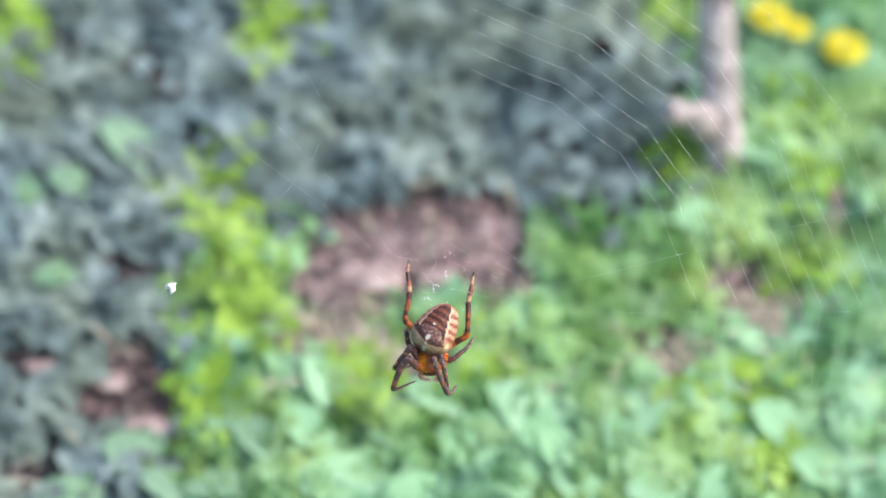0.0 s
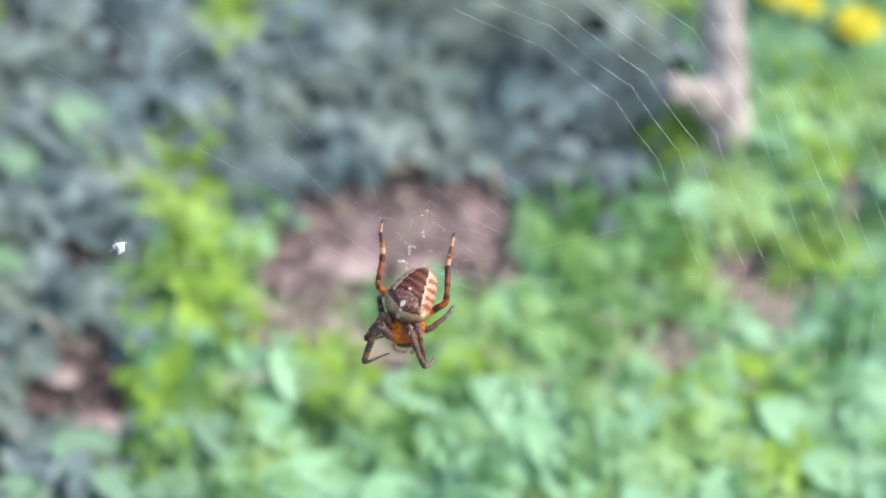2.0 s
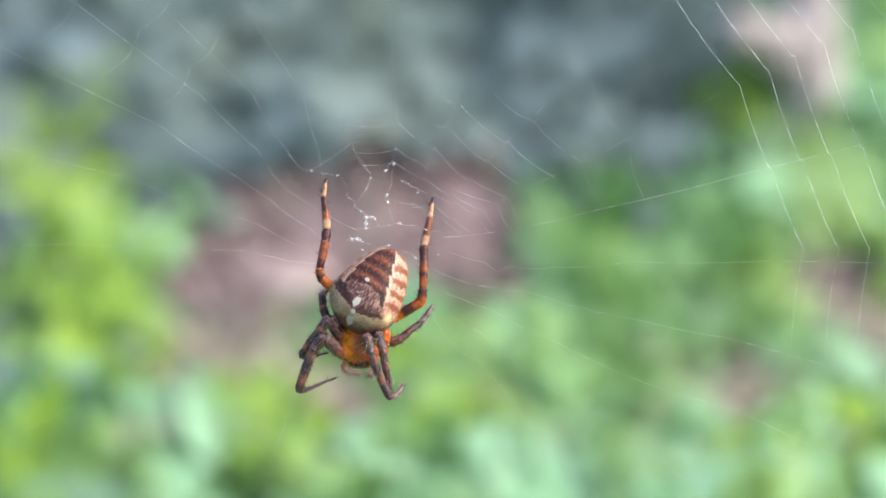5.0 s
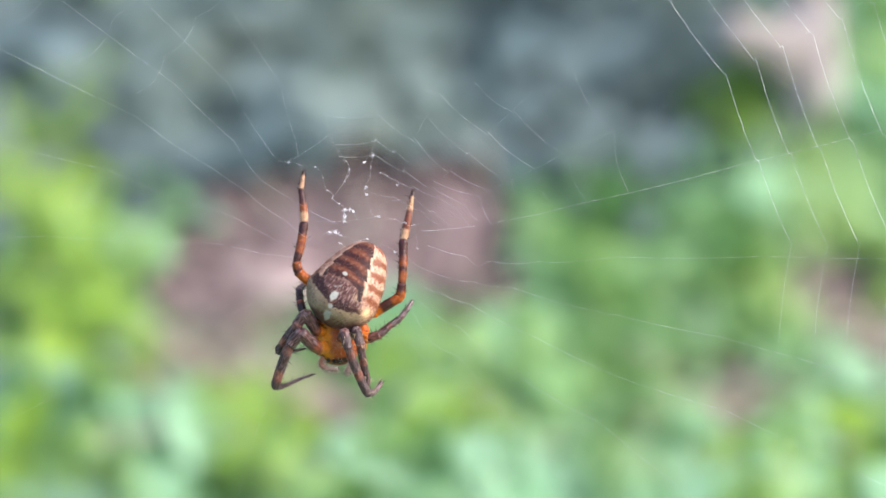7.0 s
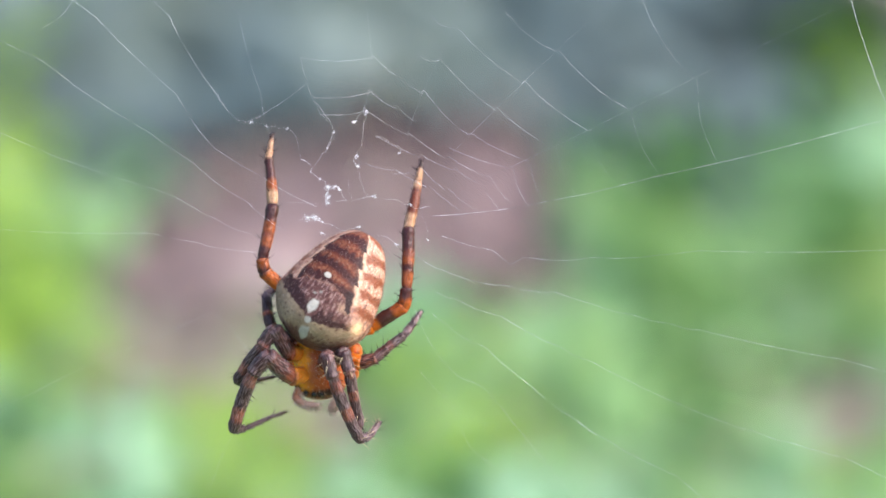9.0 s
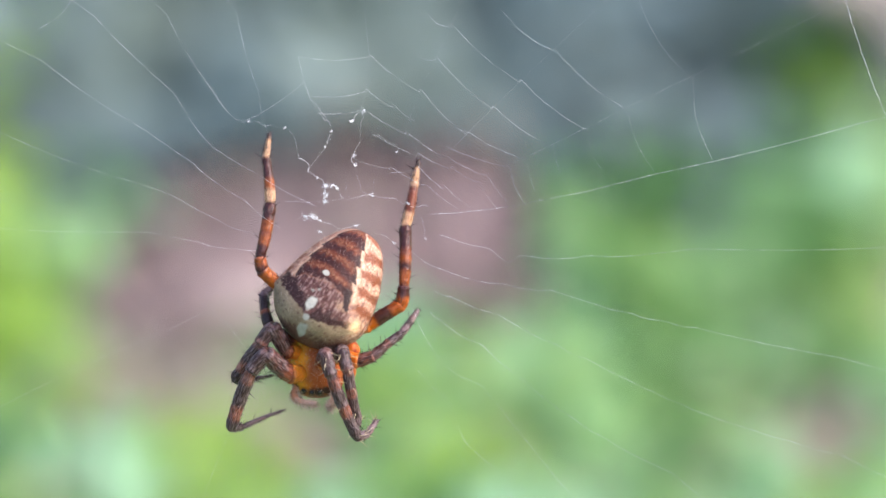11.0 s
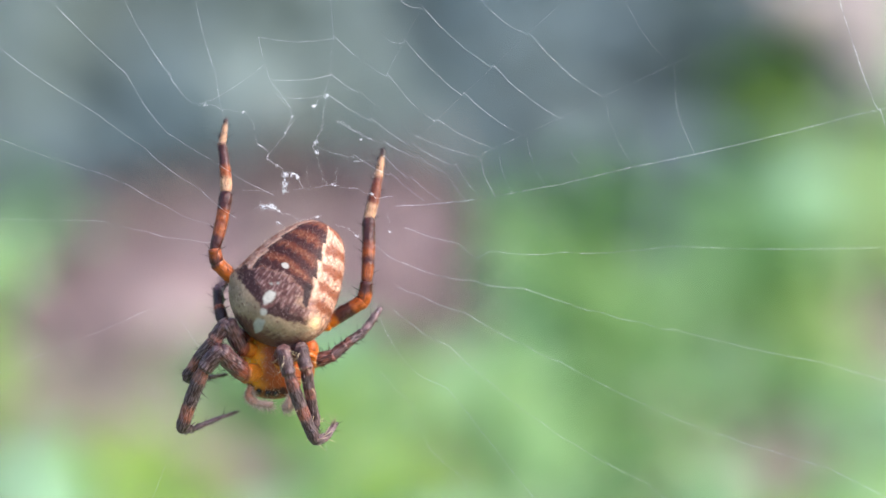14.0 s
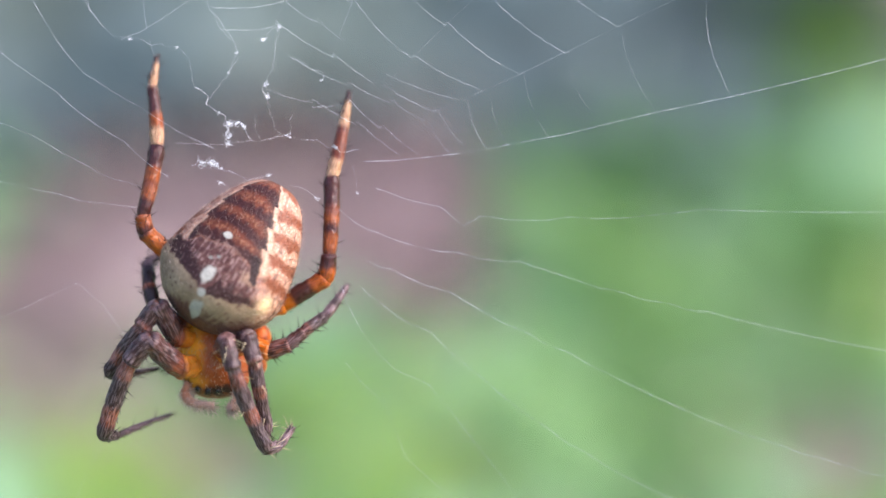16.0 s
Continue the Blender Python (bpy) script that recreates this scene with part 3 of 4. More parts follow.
def build_flower(x, q, tall, size):
    """A yellow composite flower on a stalk."""
    root = empty("yellow_flower", Matrix.Translation(on_bank(x, q, -0.004)))
    tagged(root, "open yellow flower on a green stalk in the grass", "flower", group="yellow flowers in the grass")
    head = BANK_OUT * tall
    v, f, _ = tube(spline([Vector(), head * 0.5 + Vector((0.001, 0, 0)), head], 4), lambda s: 0.0009, 6)
    part("stalk", mesh_of("stalk", v, f, STALK), root)
    pieces = []
    for ring, (n, reach, lift) in enumerate(((18, 1.0, 0.15), (14, 0.75, 0.45), (9, 0.45, 0.9))):
        for k in range(n):
            a = 2 * math.pi * (k + 0.5 * ring) / n
            up = Vector((0.15, -0.42, 0.90)).normalized()
            out = Vector((math.cos(a), 0, -0.15 * math.cos(a))) + up.cross(Vector((1, 0, -0.15))).normalized() * math.sin(a)
            pieces.append(blade(head, out + up * lift, up, size * reach * rng.uniform(0.9, 1.05), size * 0.32, 0.15, 0.1, 0.7, 3))
    v, f = join(pieces)
    part("petals", mesh_of("petals", v, f, PETAL), root)
    v, f = ball(head - BANK_OUT * 0.001, (size * 0.3,) * 3, None, 10, 6)
    part("calyx", mesh_of("calyx", v, f, STALK), root)


for x, q, size in ((0.0842, 0.0580, 0.0062), (0.1015, 0.0490, 0.0066), (0.0900, 0.0545, 0.0046)):
    build_flower(x, q, 0.012, size)


def build_trunk():
    """A thin upright woody stem with the pale stub of a cut branch."""
    x, q = (0.0712, 0.0134)
    root = empty("woody_stem", Matrix.Translation(on_bank(x, q, -0.01)))
    tagged(root, "pinkish grey woody stem with a cut branch stub", "tree trunk")
    line = spline([Vector((0.001, 0, -0.01)), Vector((0.0005, 0, 0.02)), Vector((-0.001, 0.002, 0.055)), Vector((0.001, 0.003, 0.10)), Vector((0.004, 0.004, 0.2)), Vector((0.0, 0.006, 0.42))], 12)
    v, f, _ = tube(line, lambda s: 0.0048 * (1 - 0.3 * s) * (1 + 0.25 * math.exp(-(s / 0.05) ** 2)), 14)
    v = [p + Vector((1, 1, 0)) * noise.noise(p * 150) * 0.0009 for p in v]
    part("trunk", mesh_of("trunk", v, f, BARK), root)
    line = spline([Vector((0, 0, 0.020)), Vector((-0.005, -0.004, 0.026)), Vector((-0.013, -0.008, 0.028))], 6)
    v, f, _ = tube(line, lambda s: 0.0040 - 0.0008 * s, 12)
    v = [p + Vector((1, 1, 1)) * noise.noise(p * 200) * 0.0013 for p in v]
    part("branch_stub", mesh_of("branch_stub", v, f, PALE_WOOD), root, "pale cut end of a branch")


build_trunk()


def build_stone(x, q, size, flat):
    v, f = ball(Vector(), (size, size * 0.42, size * flat), None, 28, 18)
    v = [p * (1 + 0.30 * noise.noise(p / size * 2.6 + Vector((x * 99, 0, 0)))) for p in v]
    ob = new("stone", mesh_of("stone", v, f, STONE))
    ob.matrix_basis = Matrix.Translation(on_bank(x, q, 0.0006)) @ pose(0, 0, 0, 40, 0, 0) @ pose(0, 0, 0, 0, 0, rng.uniform(-12, 12))
    tagged(ob, "flat pinkish brown stone lying on the soil", "stone", group="stones on the soil")


for x, q, size in ((-0.0095, -0.0090, 0.0085), (0.0055, -0.0088, 0.0045), (-0.0700, -0.0365, 0.0055), (-0.0850, -0.0330, 0.0050), (-0.0600, -0.0480, 0.0060)):
    build_stone(x, q, size, 0.16)

def build_clods():
    """Crumbs of earth strewn over the bare soil."""
    rc = random.Random(31)
    pieces, tints = [], []
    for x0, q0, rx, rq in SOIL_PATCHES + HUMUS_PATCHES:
        for _ in range(int(rx * rq * 1.6e6 * 0.55)):
            a, d = rc.uniform(0, 2 * math.pi), math.sqrt(rc.random())
            x, q, r = x0 + rx * d * math.cos(a), q0 + rq * d * math.sin(a), rc.uniform(0.0005, 0.0017)
            v, f = ball(Vector(), (r, r * rc.uniform(0.5, 0.9), r * rc.uniform(0.35, 0.7)), pose(0, 0, 0, 40, 0, rc.uniform(0, 180)).to_3x3(), 8, 6)
            at = on_bank(x, q, 0.0002)
            pieces.append(([at + p * (1 + 0.5 * noise.noise((at + p) * 900)) for p in v], f))
            tone, warm = rc.choice((0.6, 0.8, 0.95, 1.1, 1.3)) * (0.62 if x0 < -0.05 else 1.0), rc.uniform(0.9, 1.12)
            tints += [(0.215 * tone * warm, 0.154 * tone, 0.149 * tone)] * len(v)
    v, f = join(pieces)
    tagged(new("soil_crumbs", mesh_of("soil_crumbs", v, f, SOIL, tints)), "pinkish and dark brown crumbs of earth on bare soil", "soil", kind="stuff")


build_clods()

# the web -------------------------------------------------------------------
U0, W0 = 9.9, 7.24                         # the web's hub in its plane, millimetres from the spider's place
BACK = 0.0012


def polar(deg, r):
    """A place in the web: degrees and millimetres round its hub."""
    a = radians(deg)
    return in_web((U0 + r * math.cos(a)) * 0.001, (W0 + r * math.sin(a)) * 0.001, BACK)


def silk(name, line, thick, mat=SILK):
    v, f, _ = tube(line, lambda s: thick, 5)
    return part(name, mesh_of(name, v, f, mat), web)


web = empty("spider_web", Matrix())
tagged(web, "torn orb web of fine pale silk threads", "spider web")


def radial(stops, thick, kinks=0.0):
    """A thread that runs outward through stops of (degrees, radius), kinked near the hub where the spiral was fixed."""
    line, jog = [], 0.0
    for (d0, r0), (d1, r1) in zip(stops, stops[1:]):
        n = max(4, int(abs(r1 - r0) / 0.8))
        for k in range(n):
            t = k / n
            if k % 2 == 0:
                jog = rng.uniform(-1, 1) * kinks * max(0.0, 1 - r0 / 24)
            line.append(polar(d0 + (d1 - d0) * t + jog, r0 + (r1 - r0) * t))
    line.append(polar(*stops[-1]))
    silk("radial_thread", line, thick * 0.82e-6)


for stops, thick, kinks in (
        ([(2, 3.4), (3.4, 7.5), (6.0, 12.9), (9.0, 23.0), (11.2, 40.8), (12.1, 58.8), (13, 105)], 13.5, 0.3),
        ([(-21, 4.5), (-18.5, 8.9), (-21.5, 10.8), (-17.3, 11.6), (-11.4, 17.2), (-6.1, 26.3), (-3.5, 43.2), (-1.0, 100)], 10.5, 0.8),
        ([(-60, 3.5), (-46, 6.4), (-38, 8.9), (-32, 11), (-24.6, 15.2), (-19.9, 28.8), (-17.5, 40.2), (-14.5, 110)], 10.5, 0.8),
        ([(-60, 7.4), (-53.4, 8.7), (-42.1, 12.6), (-36.1, 20.9), (-28, 43.6), (-24, 130)], 11, 0.7),
        ([(-68, 8.9), (-65.4, 9.8), (-54.7, 13.6), (-50.4, 19.5), (-42.4, 32.8), (-36, 130)], 10.5, 0.7),
        ([(-77, 8.1), (-72.2, 12.3), (-67.4, 14.7), (-61.6, 16.6), (-59.2, 21.4), (-54, 40), (-50, 130)], 7.5, 0.8),
        ([(-80.3, 13.4), (-72.7, 16.5), (-71.7, 20.6), (-67.3, 23.6), (-62, 50), (-60, 130)], 7, 0.6),
        ([(-97, 17), (-93, 24), (-88, 40), (-86, 130)], 4.5, 0.5),
        ([(-135, 15), (-128, 20), (-118, 40), (-114, 130)], 4.5, 0.5),
        ([(-135.5, 16.9), (-145, 16.7), (-152.3, 17.4), (-154, 30), (-152, 110)], 5, 0.5),
        ([(-165.2, 11.7), (-173, 17.4), (-176.1, 20.7), (-179, 40), (-178, 100)], 7, 0.5),
        ([(-171.6, 11.5), (-180.5, 15.8), (-185, 18.5), (-186.9, 20.9), (-192, 34), (-194, 100)], 7.5, 0.5),
        ([(186, 9.5), (174, 12.5), (164.8, 17.6), (160.9, 21.9), (156, 32.7), (153, 100)], 9.5, 0.5),
        ([(172, 6.5), (169.2, 8.1), (162.6, 11.9), (159.1, 16.2), (150.3, 21.3), (146, 30.5), (142.5, 100)], 10, 0.4),
        ([(147.6, 16.4), (145, 18.5), (138, 25.6), (134, 100)], 8.5, 0.3),
        ([(146.1, 12.7), (136.5, 15.5), (127.1, 21.6), (121, 95)], 7.5, 0.3),
        ([(136, 7.9), (124, 8.9), (123.1, 10.2), (124.2, 12.2), (120, 15.7)], 8, 0.6),
        ([(106, 9.2), (101, 10.8), (97.6, 13.7), (92, 60), (91, 95)], 4.5, 0.3),
        ([(80, 7.1), (76.5, 11), (73.8, 14), (72, 17), (66, 60), (65, 95)], 3.5, 0.2),
        ([(47.5, 7), (46.5, 12.6), (45.6, 19.8), (43.2, 47), (43, 95)], 3.5, 0.2),
        ([(23.3, 8.7), (23.8, 15), (24.7, 22), (25.5, 44.8), (26.5, 64.3), (27, 95)], 4.5, 0.2)):
    radial(stops, thick, kinks)


def turn(stops, thick, slack=0.02):
    """One turn of the catching spiral: straight runs from radial to radial, with a short step along each radial; the last run is slacker and finer."""
    for i, ((d0, r0), (d1, r1)) in enumerate(zip(stops, stops[1:])):
        a, b = polar(d0, r0 + (0.28 if i else 0.0)), polar(d1, r1)
        hub_way = (polar(0, 0.0) - (a + b) / 2) * slack
        line = [a + (b - a) * (k / 14) + hub_way * math.sin(math.pi * k / 14) + Vector((rng.gauss(0, 1), 0, rng.gauss(0, 1))) * 0.000025 for k in range(15)]
        if i:
            line.insert(0, polar(d0, r0))
        last = i == len(stops) - 2 and len(stops) > 3
        silk("spiral_thread", line, thick * (0.55 if last else 1.0) * 1e-6)


for stops in ([(61.6, 20), (45.6, 19.8), (24.8, 22), (9, 23)],
              [(79.4, 17.5), (72.5, 17), (46.2, 15.9), (24.1, 18.2), (12, 18.6)],
              [(81.3, 14.1), (73.8, 13.9), (46.9, 12.6), (23.8, 14.9), (7.1, 15.7)],
              [(120, 15.7), (97.6, 13.7), (76.8, 10.9), (47.8, 9.5), (22.9, 12.4), (6, 12.9)],
              [(123.8, 12.3), (100.6, 10.8), (88.5, 9.3), (75.8, 8.4)],
              [(125.1, 10.7), (105.2, 9.4), (79.5, 7.1), (47.7, 6.8), (23.6, 8.7), (3.8, 10.6)],
              [(101.4, 7.1), (66.4, 5.6), (38.5, 6.5), (21.4, 7.9), (3.7, 9.2)],
              [(50.8, 7.6), (22.9, 10.8), (5.5, 11.5)],
              [(122.5, 5.7), (90.7, 4.0), (43.3, 3.8), (5.4, 5.8)],
              [(90.8, 3.7), (60, 4.6), (28.6, 5.0), (4.5, 7.2)]):
    turn(stops, 8.0)
turn([(41.5, 28.2), (24.7, 28.2), (10, 28)], 5.5)
turn([(148, 15), (123, 13.6)], 6.5)
for k in range(12):                        # the outer turns, whole on the sunlit side
    r = 43.0 + 3.7 * k + rng.uniform(-0.4, 0.4)
    turn([(88, r * 1.06), (66, r * 0.99), (43.4, r * 0.985), (25.8, r), (11.5, r * 1.01), (-1.0, r * 1.085), (-16, r * 1.10)], 17.0 if k < 9 else 14.0, 0.005)
for k in range(4):
    r = 33 + 9.0 * k + rng.uniform(-1, 1)
    turn([(152, r), (143, r * 0.98), (133, r * 0.99), (121, r * 1.02)], 6.5, 0.02)


def crumpled(points, thick, seed):
    """A slack thread, crinkled, thicker here and there where silk has bunched up."""
    line = [p + noise.noise_vector(p * 1900) * 0.00022 + noise.noise_vector(p * 5200) * 0.00009 for p in spline([in_web(u / 1000, w / 1000, BACK) for u, w in points], 10)]
    return tube(line, lambda s: thick * 0.7e-6 * (0.45 + 1.5 * max(0.0, noise.noise(Vector((s * 9, seed, 0)))) + 0.5 * abs(noise.noise(Vector((s * 30, seed, 4))))), 5)[:2]


def build_tuft(points, thick, knots=(), seed=0):
    """Crumpled silk: a main thread, loose ends off it, and knots of felted silk at (across, up, size)."""
    pieces = [crumpled(points, thick, seed)]
    rt = random.Random(seed)
    for u, w, size in knots:
        for _ in range(int(60 * size) + 8):
            x, y = u + rt.gauss(0, 0.26) * size, w + rt.gauss(0, 0.17) * size
            a = rt.gauss(-0.35, 0.9)
            d = rt.uniform(0.2, 0.8) * size
            pieces.append(crumpled([(x, y), (x + 0.5 * d * math.cos(a), y + 0.6 * d * math.sin(a)), (x + d * math.cos(a + 0.5), y + d * math.sin(a + 0.5))], rt.uniform(9, 20), rt.random() * 50))
    v, f = join(pieces)
    ob = new("silk_tuft", mesh_of("silk_tuft", v, f, DENSE_SILK))
    tagged(ob, "crumpled white tuft of silk in the web", "silk tuft", group="silk tufts in the web")


# crumpled silk round the hub
build_tuft([(2.1, 12.3), (2.8, 11.8), (2.9, 11.0), (4.0, 10.3), (4.3, 9.7), (4.2, 9.0), (4.3, 8.3)], 22, [(4.2, 9.8, 0.45), (4.25, 9.1, 0.42), (4.3, 8.5, 0.35), (3.6, 10.5, 0.25)], 1)
build_tuft([(4.3, 9.7), (5.1, 9.7), (5.6, 9.0), (5.8, 8.6)], 15, [(4.9, 9.75, 0.4), (5.3, 9.5, 0.25)], 2)
build_tuft([(1.9, 7.1), (2.9, 7.2), (3.8, 6.8), (4.9, 6.4), (5.7, 6.1), (7.2, 6.5)], 14, [(2.6, 7.1, 0.4), (3.0, 7.2, 0.45), (3.4, 7.1, 0.4), (3.8, 6.8, 0.25), (6.9, 6.45, 0.2)], 3)
build_tuft([(6.6, 15.5), (7.5, 16.2), (7.4, 15.0), (7.3, 13.6), (6.6, 12.4), (6.8, 11.6), (7.1, 10.5), (7.7, 9.2), (8.5, 9.0)], 11, [(6.6, 15.4, 0.22), (6.6, 15.5, 0.18), (7.45, 16.15, 0.3), (6.65, 12.4, 0.25), (6.8, 11.6, 0.2)], 4)
build_tuft([(-5.2, 17.8), (-3.9, 16.0), (-2.2, 15.4), (-0.8, 14.9), (0.9, 14.7), (1.7, 13.8), (2.0, 12.5), (2.8, 11.8)], 9, [(-2.2, 15.3, 0.18), (0.9, 14.7, 0.15)], 5)
build_tuft([(3.0, 17.2), (4.1, 15.7), (4.9, 14.6), (4.3, 13.1), (2.9, 11.3)], 9, [(4.3, 13.1, 0.16), (4.8, 14.5, 0.14)], 6)
build_tuft([(0.8, 8.5), (3.4, 8.4), (6.4, 8.7), (8.6, 9.0), (11.6, 8.2), (13.1, 8.1)], 10, [(8.3, 9.0, 0.28), (11.4, 8.25, 0.2)], 7)
build_tuft([(6.0, 10.5), (6.1, 9.6), (6.4, 8.8)], 7, (), 8)
build_tuft([(8.6, 10.5), (8.5, 9.8), (8.3, 9.1)], 7, (), 9)
build_tuft([(12.4, 7.4), (12.8, 6.3), (12.9, 5.3)], 7, [(12.9, 5.3, 0.22)], 10)
build_tuft([(8.5, 5.8), (9.4, 5.5), (10.2, 4.9)], 11, [(10.2, 4.9, 0.2)], 11)
build_tuft([(3.6, 6.0), (4.1, 5.6)], 26, [(3.8, 5.8, 0.2)], 12)
build_tuft([(8.4, 14.3), (9.5, 13.7), (10.5, 13.2), (10.3, 12.6)], 13, [(10.3, 12.7, 0.25)], 13)


def build_fluff():
    centre = Vector((-0.0473, 0.0007, 0.5100))
    pieces = []
    for k in range(9):
        d = Vector((rng.uniform(-1, 1), rng.uniform(-1, 1), rng.uniform(-1, 1))) * 0.0006
        v, f = ball(centre + d + Vector((0.0004, 0, 0.0006)) * (k / 4 - 1), (rng.uniform(0.0003, 0.0007),) * 3, None, 8, 6)
        pieces.append(([p + Vector((1, 1, 1)) * noise.noise(p * 1500) * 0.0004 for p in v], f))
    for k in range(12):
        d = Vector((rng.uniform(-1, 1), rng.uniform(-1, 1), rng.uniform(-1, 1))).normalized() * rng.uniform(0.001, 0.0022)
        v, f, _ = tube([centre, centre + d * 0.6 + Vector((0, 0, 0.0002)), centre + d], lambda s: 0.00005, 4)
        pieces.append((v, f))
    v, f = join(pieces)
    tagged(new("silk_debris", mesh_of("silk_debris", v, f, SILK)), "small white scrap of fluff caught in the web", "debris")


build_fluff()

# the spider ------------------------------------------------------------------
MM = 0.001
spider = empty("garden_spider", Matrix.Translation((0.0047, -0.0001, 0.4994)) @ pose(0, 0, 0, 75.02, -0.74, -0.51))
tagged(spider, "brown and orange garden spider hanging head down in its web", "spider")

MAROON, RUST, BROWN = (0.058, 0.011, 0.009), (0.19, 0.042, 0.014), (0.085, 0.025, 0.018)
CREAM, OLIVE, GREYISH = (0.46, 0.225, 0.145), (0.215, 0.150, 0.092), (0.115, 0.047, 0.038)
ORANGE, TAN, LILAC, CHALK = (0.62, 0.155, 0.006), (0.60, 0.34, 0.19), (0.21, 0.13, 0.14), (0.48, 0.46, 0.40)
AMBER = (0.32, 0.072, 0.008)
DUSK = (0.030, 0.013, 0.013)


def blend(a, b, k):
    k = min(max(k, 0.0), 1.0)
    return tuple(p + (q - p) * k for p, q in zip(a, b))


def soft(x, edge, wide):
    """0 below the edge, 1 above, over a width."""
    return min(max((x - edge) / wide + 0.5, 0.0), 1.0)


def marking(s, a):
    """The abdomen's pattern: s from the front to the rear end, a the angle from the back's midline in degrees."""
    a -= 4.0
    n1 = noise.noise(Vector((s * 7, a / 22, 2)))
    n2 = noise.noise(Vector((s * 24, a / 6.5, 5)))
    n3 = noise.noise(Vector((s * 60, a / 2.6, 8)))
    lay = noise.noise(Vector((s * 15, a / 1.5, 3)))              # the lie of the fine hairs
    side = abs(a)
    w = a + 2.2 * n2 + 1.0 * n3
    # flanks: cream with rusty bars
    bar = 0.5 + 0.5 * math.cos((s - 0.58 - 0.03 * n1) * 2 * math.pi / 0.135 + 0.7 * n2)
    c = blend(CREAM, (0.72, 0.51, 0.40), soft(lay + n3, 0.15, 0.4) * 0.85)
    c = blend(c, BROWN, soft(n2 + 0.6 * lay, 0.42, 0.25) * 0.7)
    c = blend(c, BROWN, soft(side, 104, 20) * 0.8)
    c = blend(c, (0.17, 0.082, 0.070), soft(lay + 0.7 * n2 + 0.4 * n3, 0.0, 0.5) * soft(-a, 46, 12) * 0.7)
    c = blend(c, (0.21, 0.105, 0.095), soft(lay + 0.5 * n2, 0.0, 0.35) * soft(w, 22, 14) * soft(s, 0.30, 0.10) * (1 - soft(s, 0.50, 0.10)) * 0.75)
    # dark leaf-shaped mark on the rear half: stepped on one edge, smooth on the other
    step = ((s - 0.475) / 0.128) % 1.0
    right = 37 - (s - 0.47) * 42 + 7 * (0.5 - step) * soft(s, 0.56, 0.06) - 20 * soft(s, 0.985, 0.03)
    c = blend(c, (0.20, 0.050, 0.018), soft(bar + 0.40 * lay + 0.25 * n3, 0.55, 0.4) * (soft(w, right + 7, 8) if a > 0 else soft(side, 60, 10)) * 0.92 * soft(s, 0.36, 0.1))
    c = blend(c, (0.12, 0.035, 0.02), soft(lay + 0.5 * n2, 0.05, 0.4) * soft(w, 70, 16) * (1 - soft(s, 0.46, 0.1)) * 0.85)
    left = -43 - (s - 0.40) * 14 + 3.5 * n1 + 3.0 * n2 + 7 * (step - 0.5) * soft(s, 0.50, 0.06)
    front = 0.505 - 0.0011 * side + 0.030 * n2 + 0.012 * lay - 0.085 * soft(w, 29, 7) - 0.05 * soft(-w, 36, 8)
    inside_leaf = soft(right - w, 0, 2.0) * soft(w - left, 0, 2.5) * soft(s, front, 0.024)
    arch = s - 0.035 * math.cos(radians((a + 8) * 2))
    stripe = 0.5 + 0.5 * math.cos((arch - 0.552) * 2 * math.pi / 0.128 + 0.9 * n1 + 0.5 * n2)
    leaf = blend((0.042, 0.009, 0.008), (0.135, 0.032, 0.013), soft(stripe + 0.35 * n2 + 0.25 * n3 + 0.2 * lay, 0.50, 0.6))
    leaf = blend(leaf, (0.33, 0.15, 0.08), soft(stripe + n3 * 0.7 + lay * 0.8, 1.20, 0.3) * 0.7)
    leaf = blend(leaf, (0.022, 0.006, 0.006), soft(w, right - 6 - 7 * (1 - soft(s, 0.55, 0.1)), 5) * max(0.85 * (1 - 0.5 * soft(stripe, 0.7, 0.3)), 1 - soft(s, 0.55, 0.06)))
    leaf = blend(leaf, (0.030, 0.008, 0.008), soft(-w, -left - 5, 5) * 0.6 + 0.8 * soft(-w, 36, 6) * (1 - soft(s, 0.50, 0.05)))
    c = blend(c, leaf, inside_leaf)
    # pale edge outside the leaf mark
    pale_edge = math.exp(-((w - right - 4) / 3.5) ** 2) * soft(s, 0.46, 0.05) + 0.6 * math.exp(-((left - w - 3) / 3.0) ** 2) * soft(s, 0.42, 0.05)
    c = blend(c, (0.70, 0.50, 0.34), 0.6 * min(1.0, pale_edge) * (1 - 0.6 * soft(n3, 0.25, 0.3)))
    # greyish mauve zone with streaks of pale hair
    zone = (1 - soft(s, front, 0.024)) * (1 - soft(w, 46 + 6 * n1, 10))
    grey = blend(GREYISH, (0.070, 0.022, 0.018), soft(n2 + 0.5 * n3, 0.05, 0.5))
    grey = blend(grey, (0.40, 0.265, 0.24), soft(lay + 0.3 * n3, 0.25, 0.2) * 0.62)
    grey = blend(grey, (0.40, 0.25, 0.16), soft(math.exp(-((w - 36) / 13) ** 2) * math.exp(-((s - 0.415 - 0.0012 * (w - 36)) / 0.045) ** 2) + 0.4 * lay, 0.5, 0.5) * 0.85)
    c = blend(c, grey, zone)
    # the two dark bars behind the front band
    band_edge = (0.165 + 0.0020 * a if a > 0 else 0.200 - 0.0020 * a) + 0.018 * n2 + 0.009 * n3
    behind = s - band_edge
    width = (0.092 + 0.035 * n1) * soft(w, 6, 8) * (1 - 0.4 * soft(w, 30, 20)) if a > 0 else (0.105 + 0.03 * n1) * soft(-w, 5, 8)
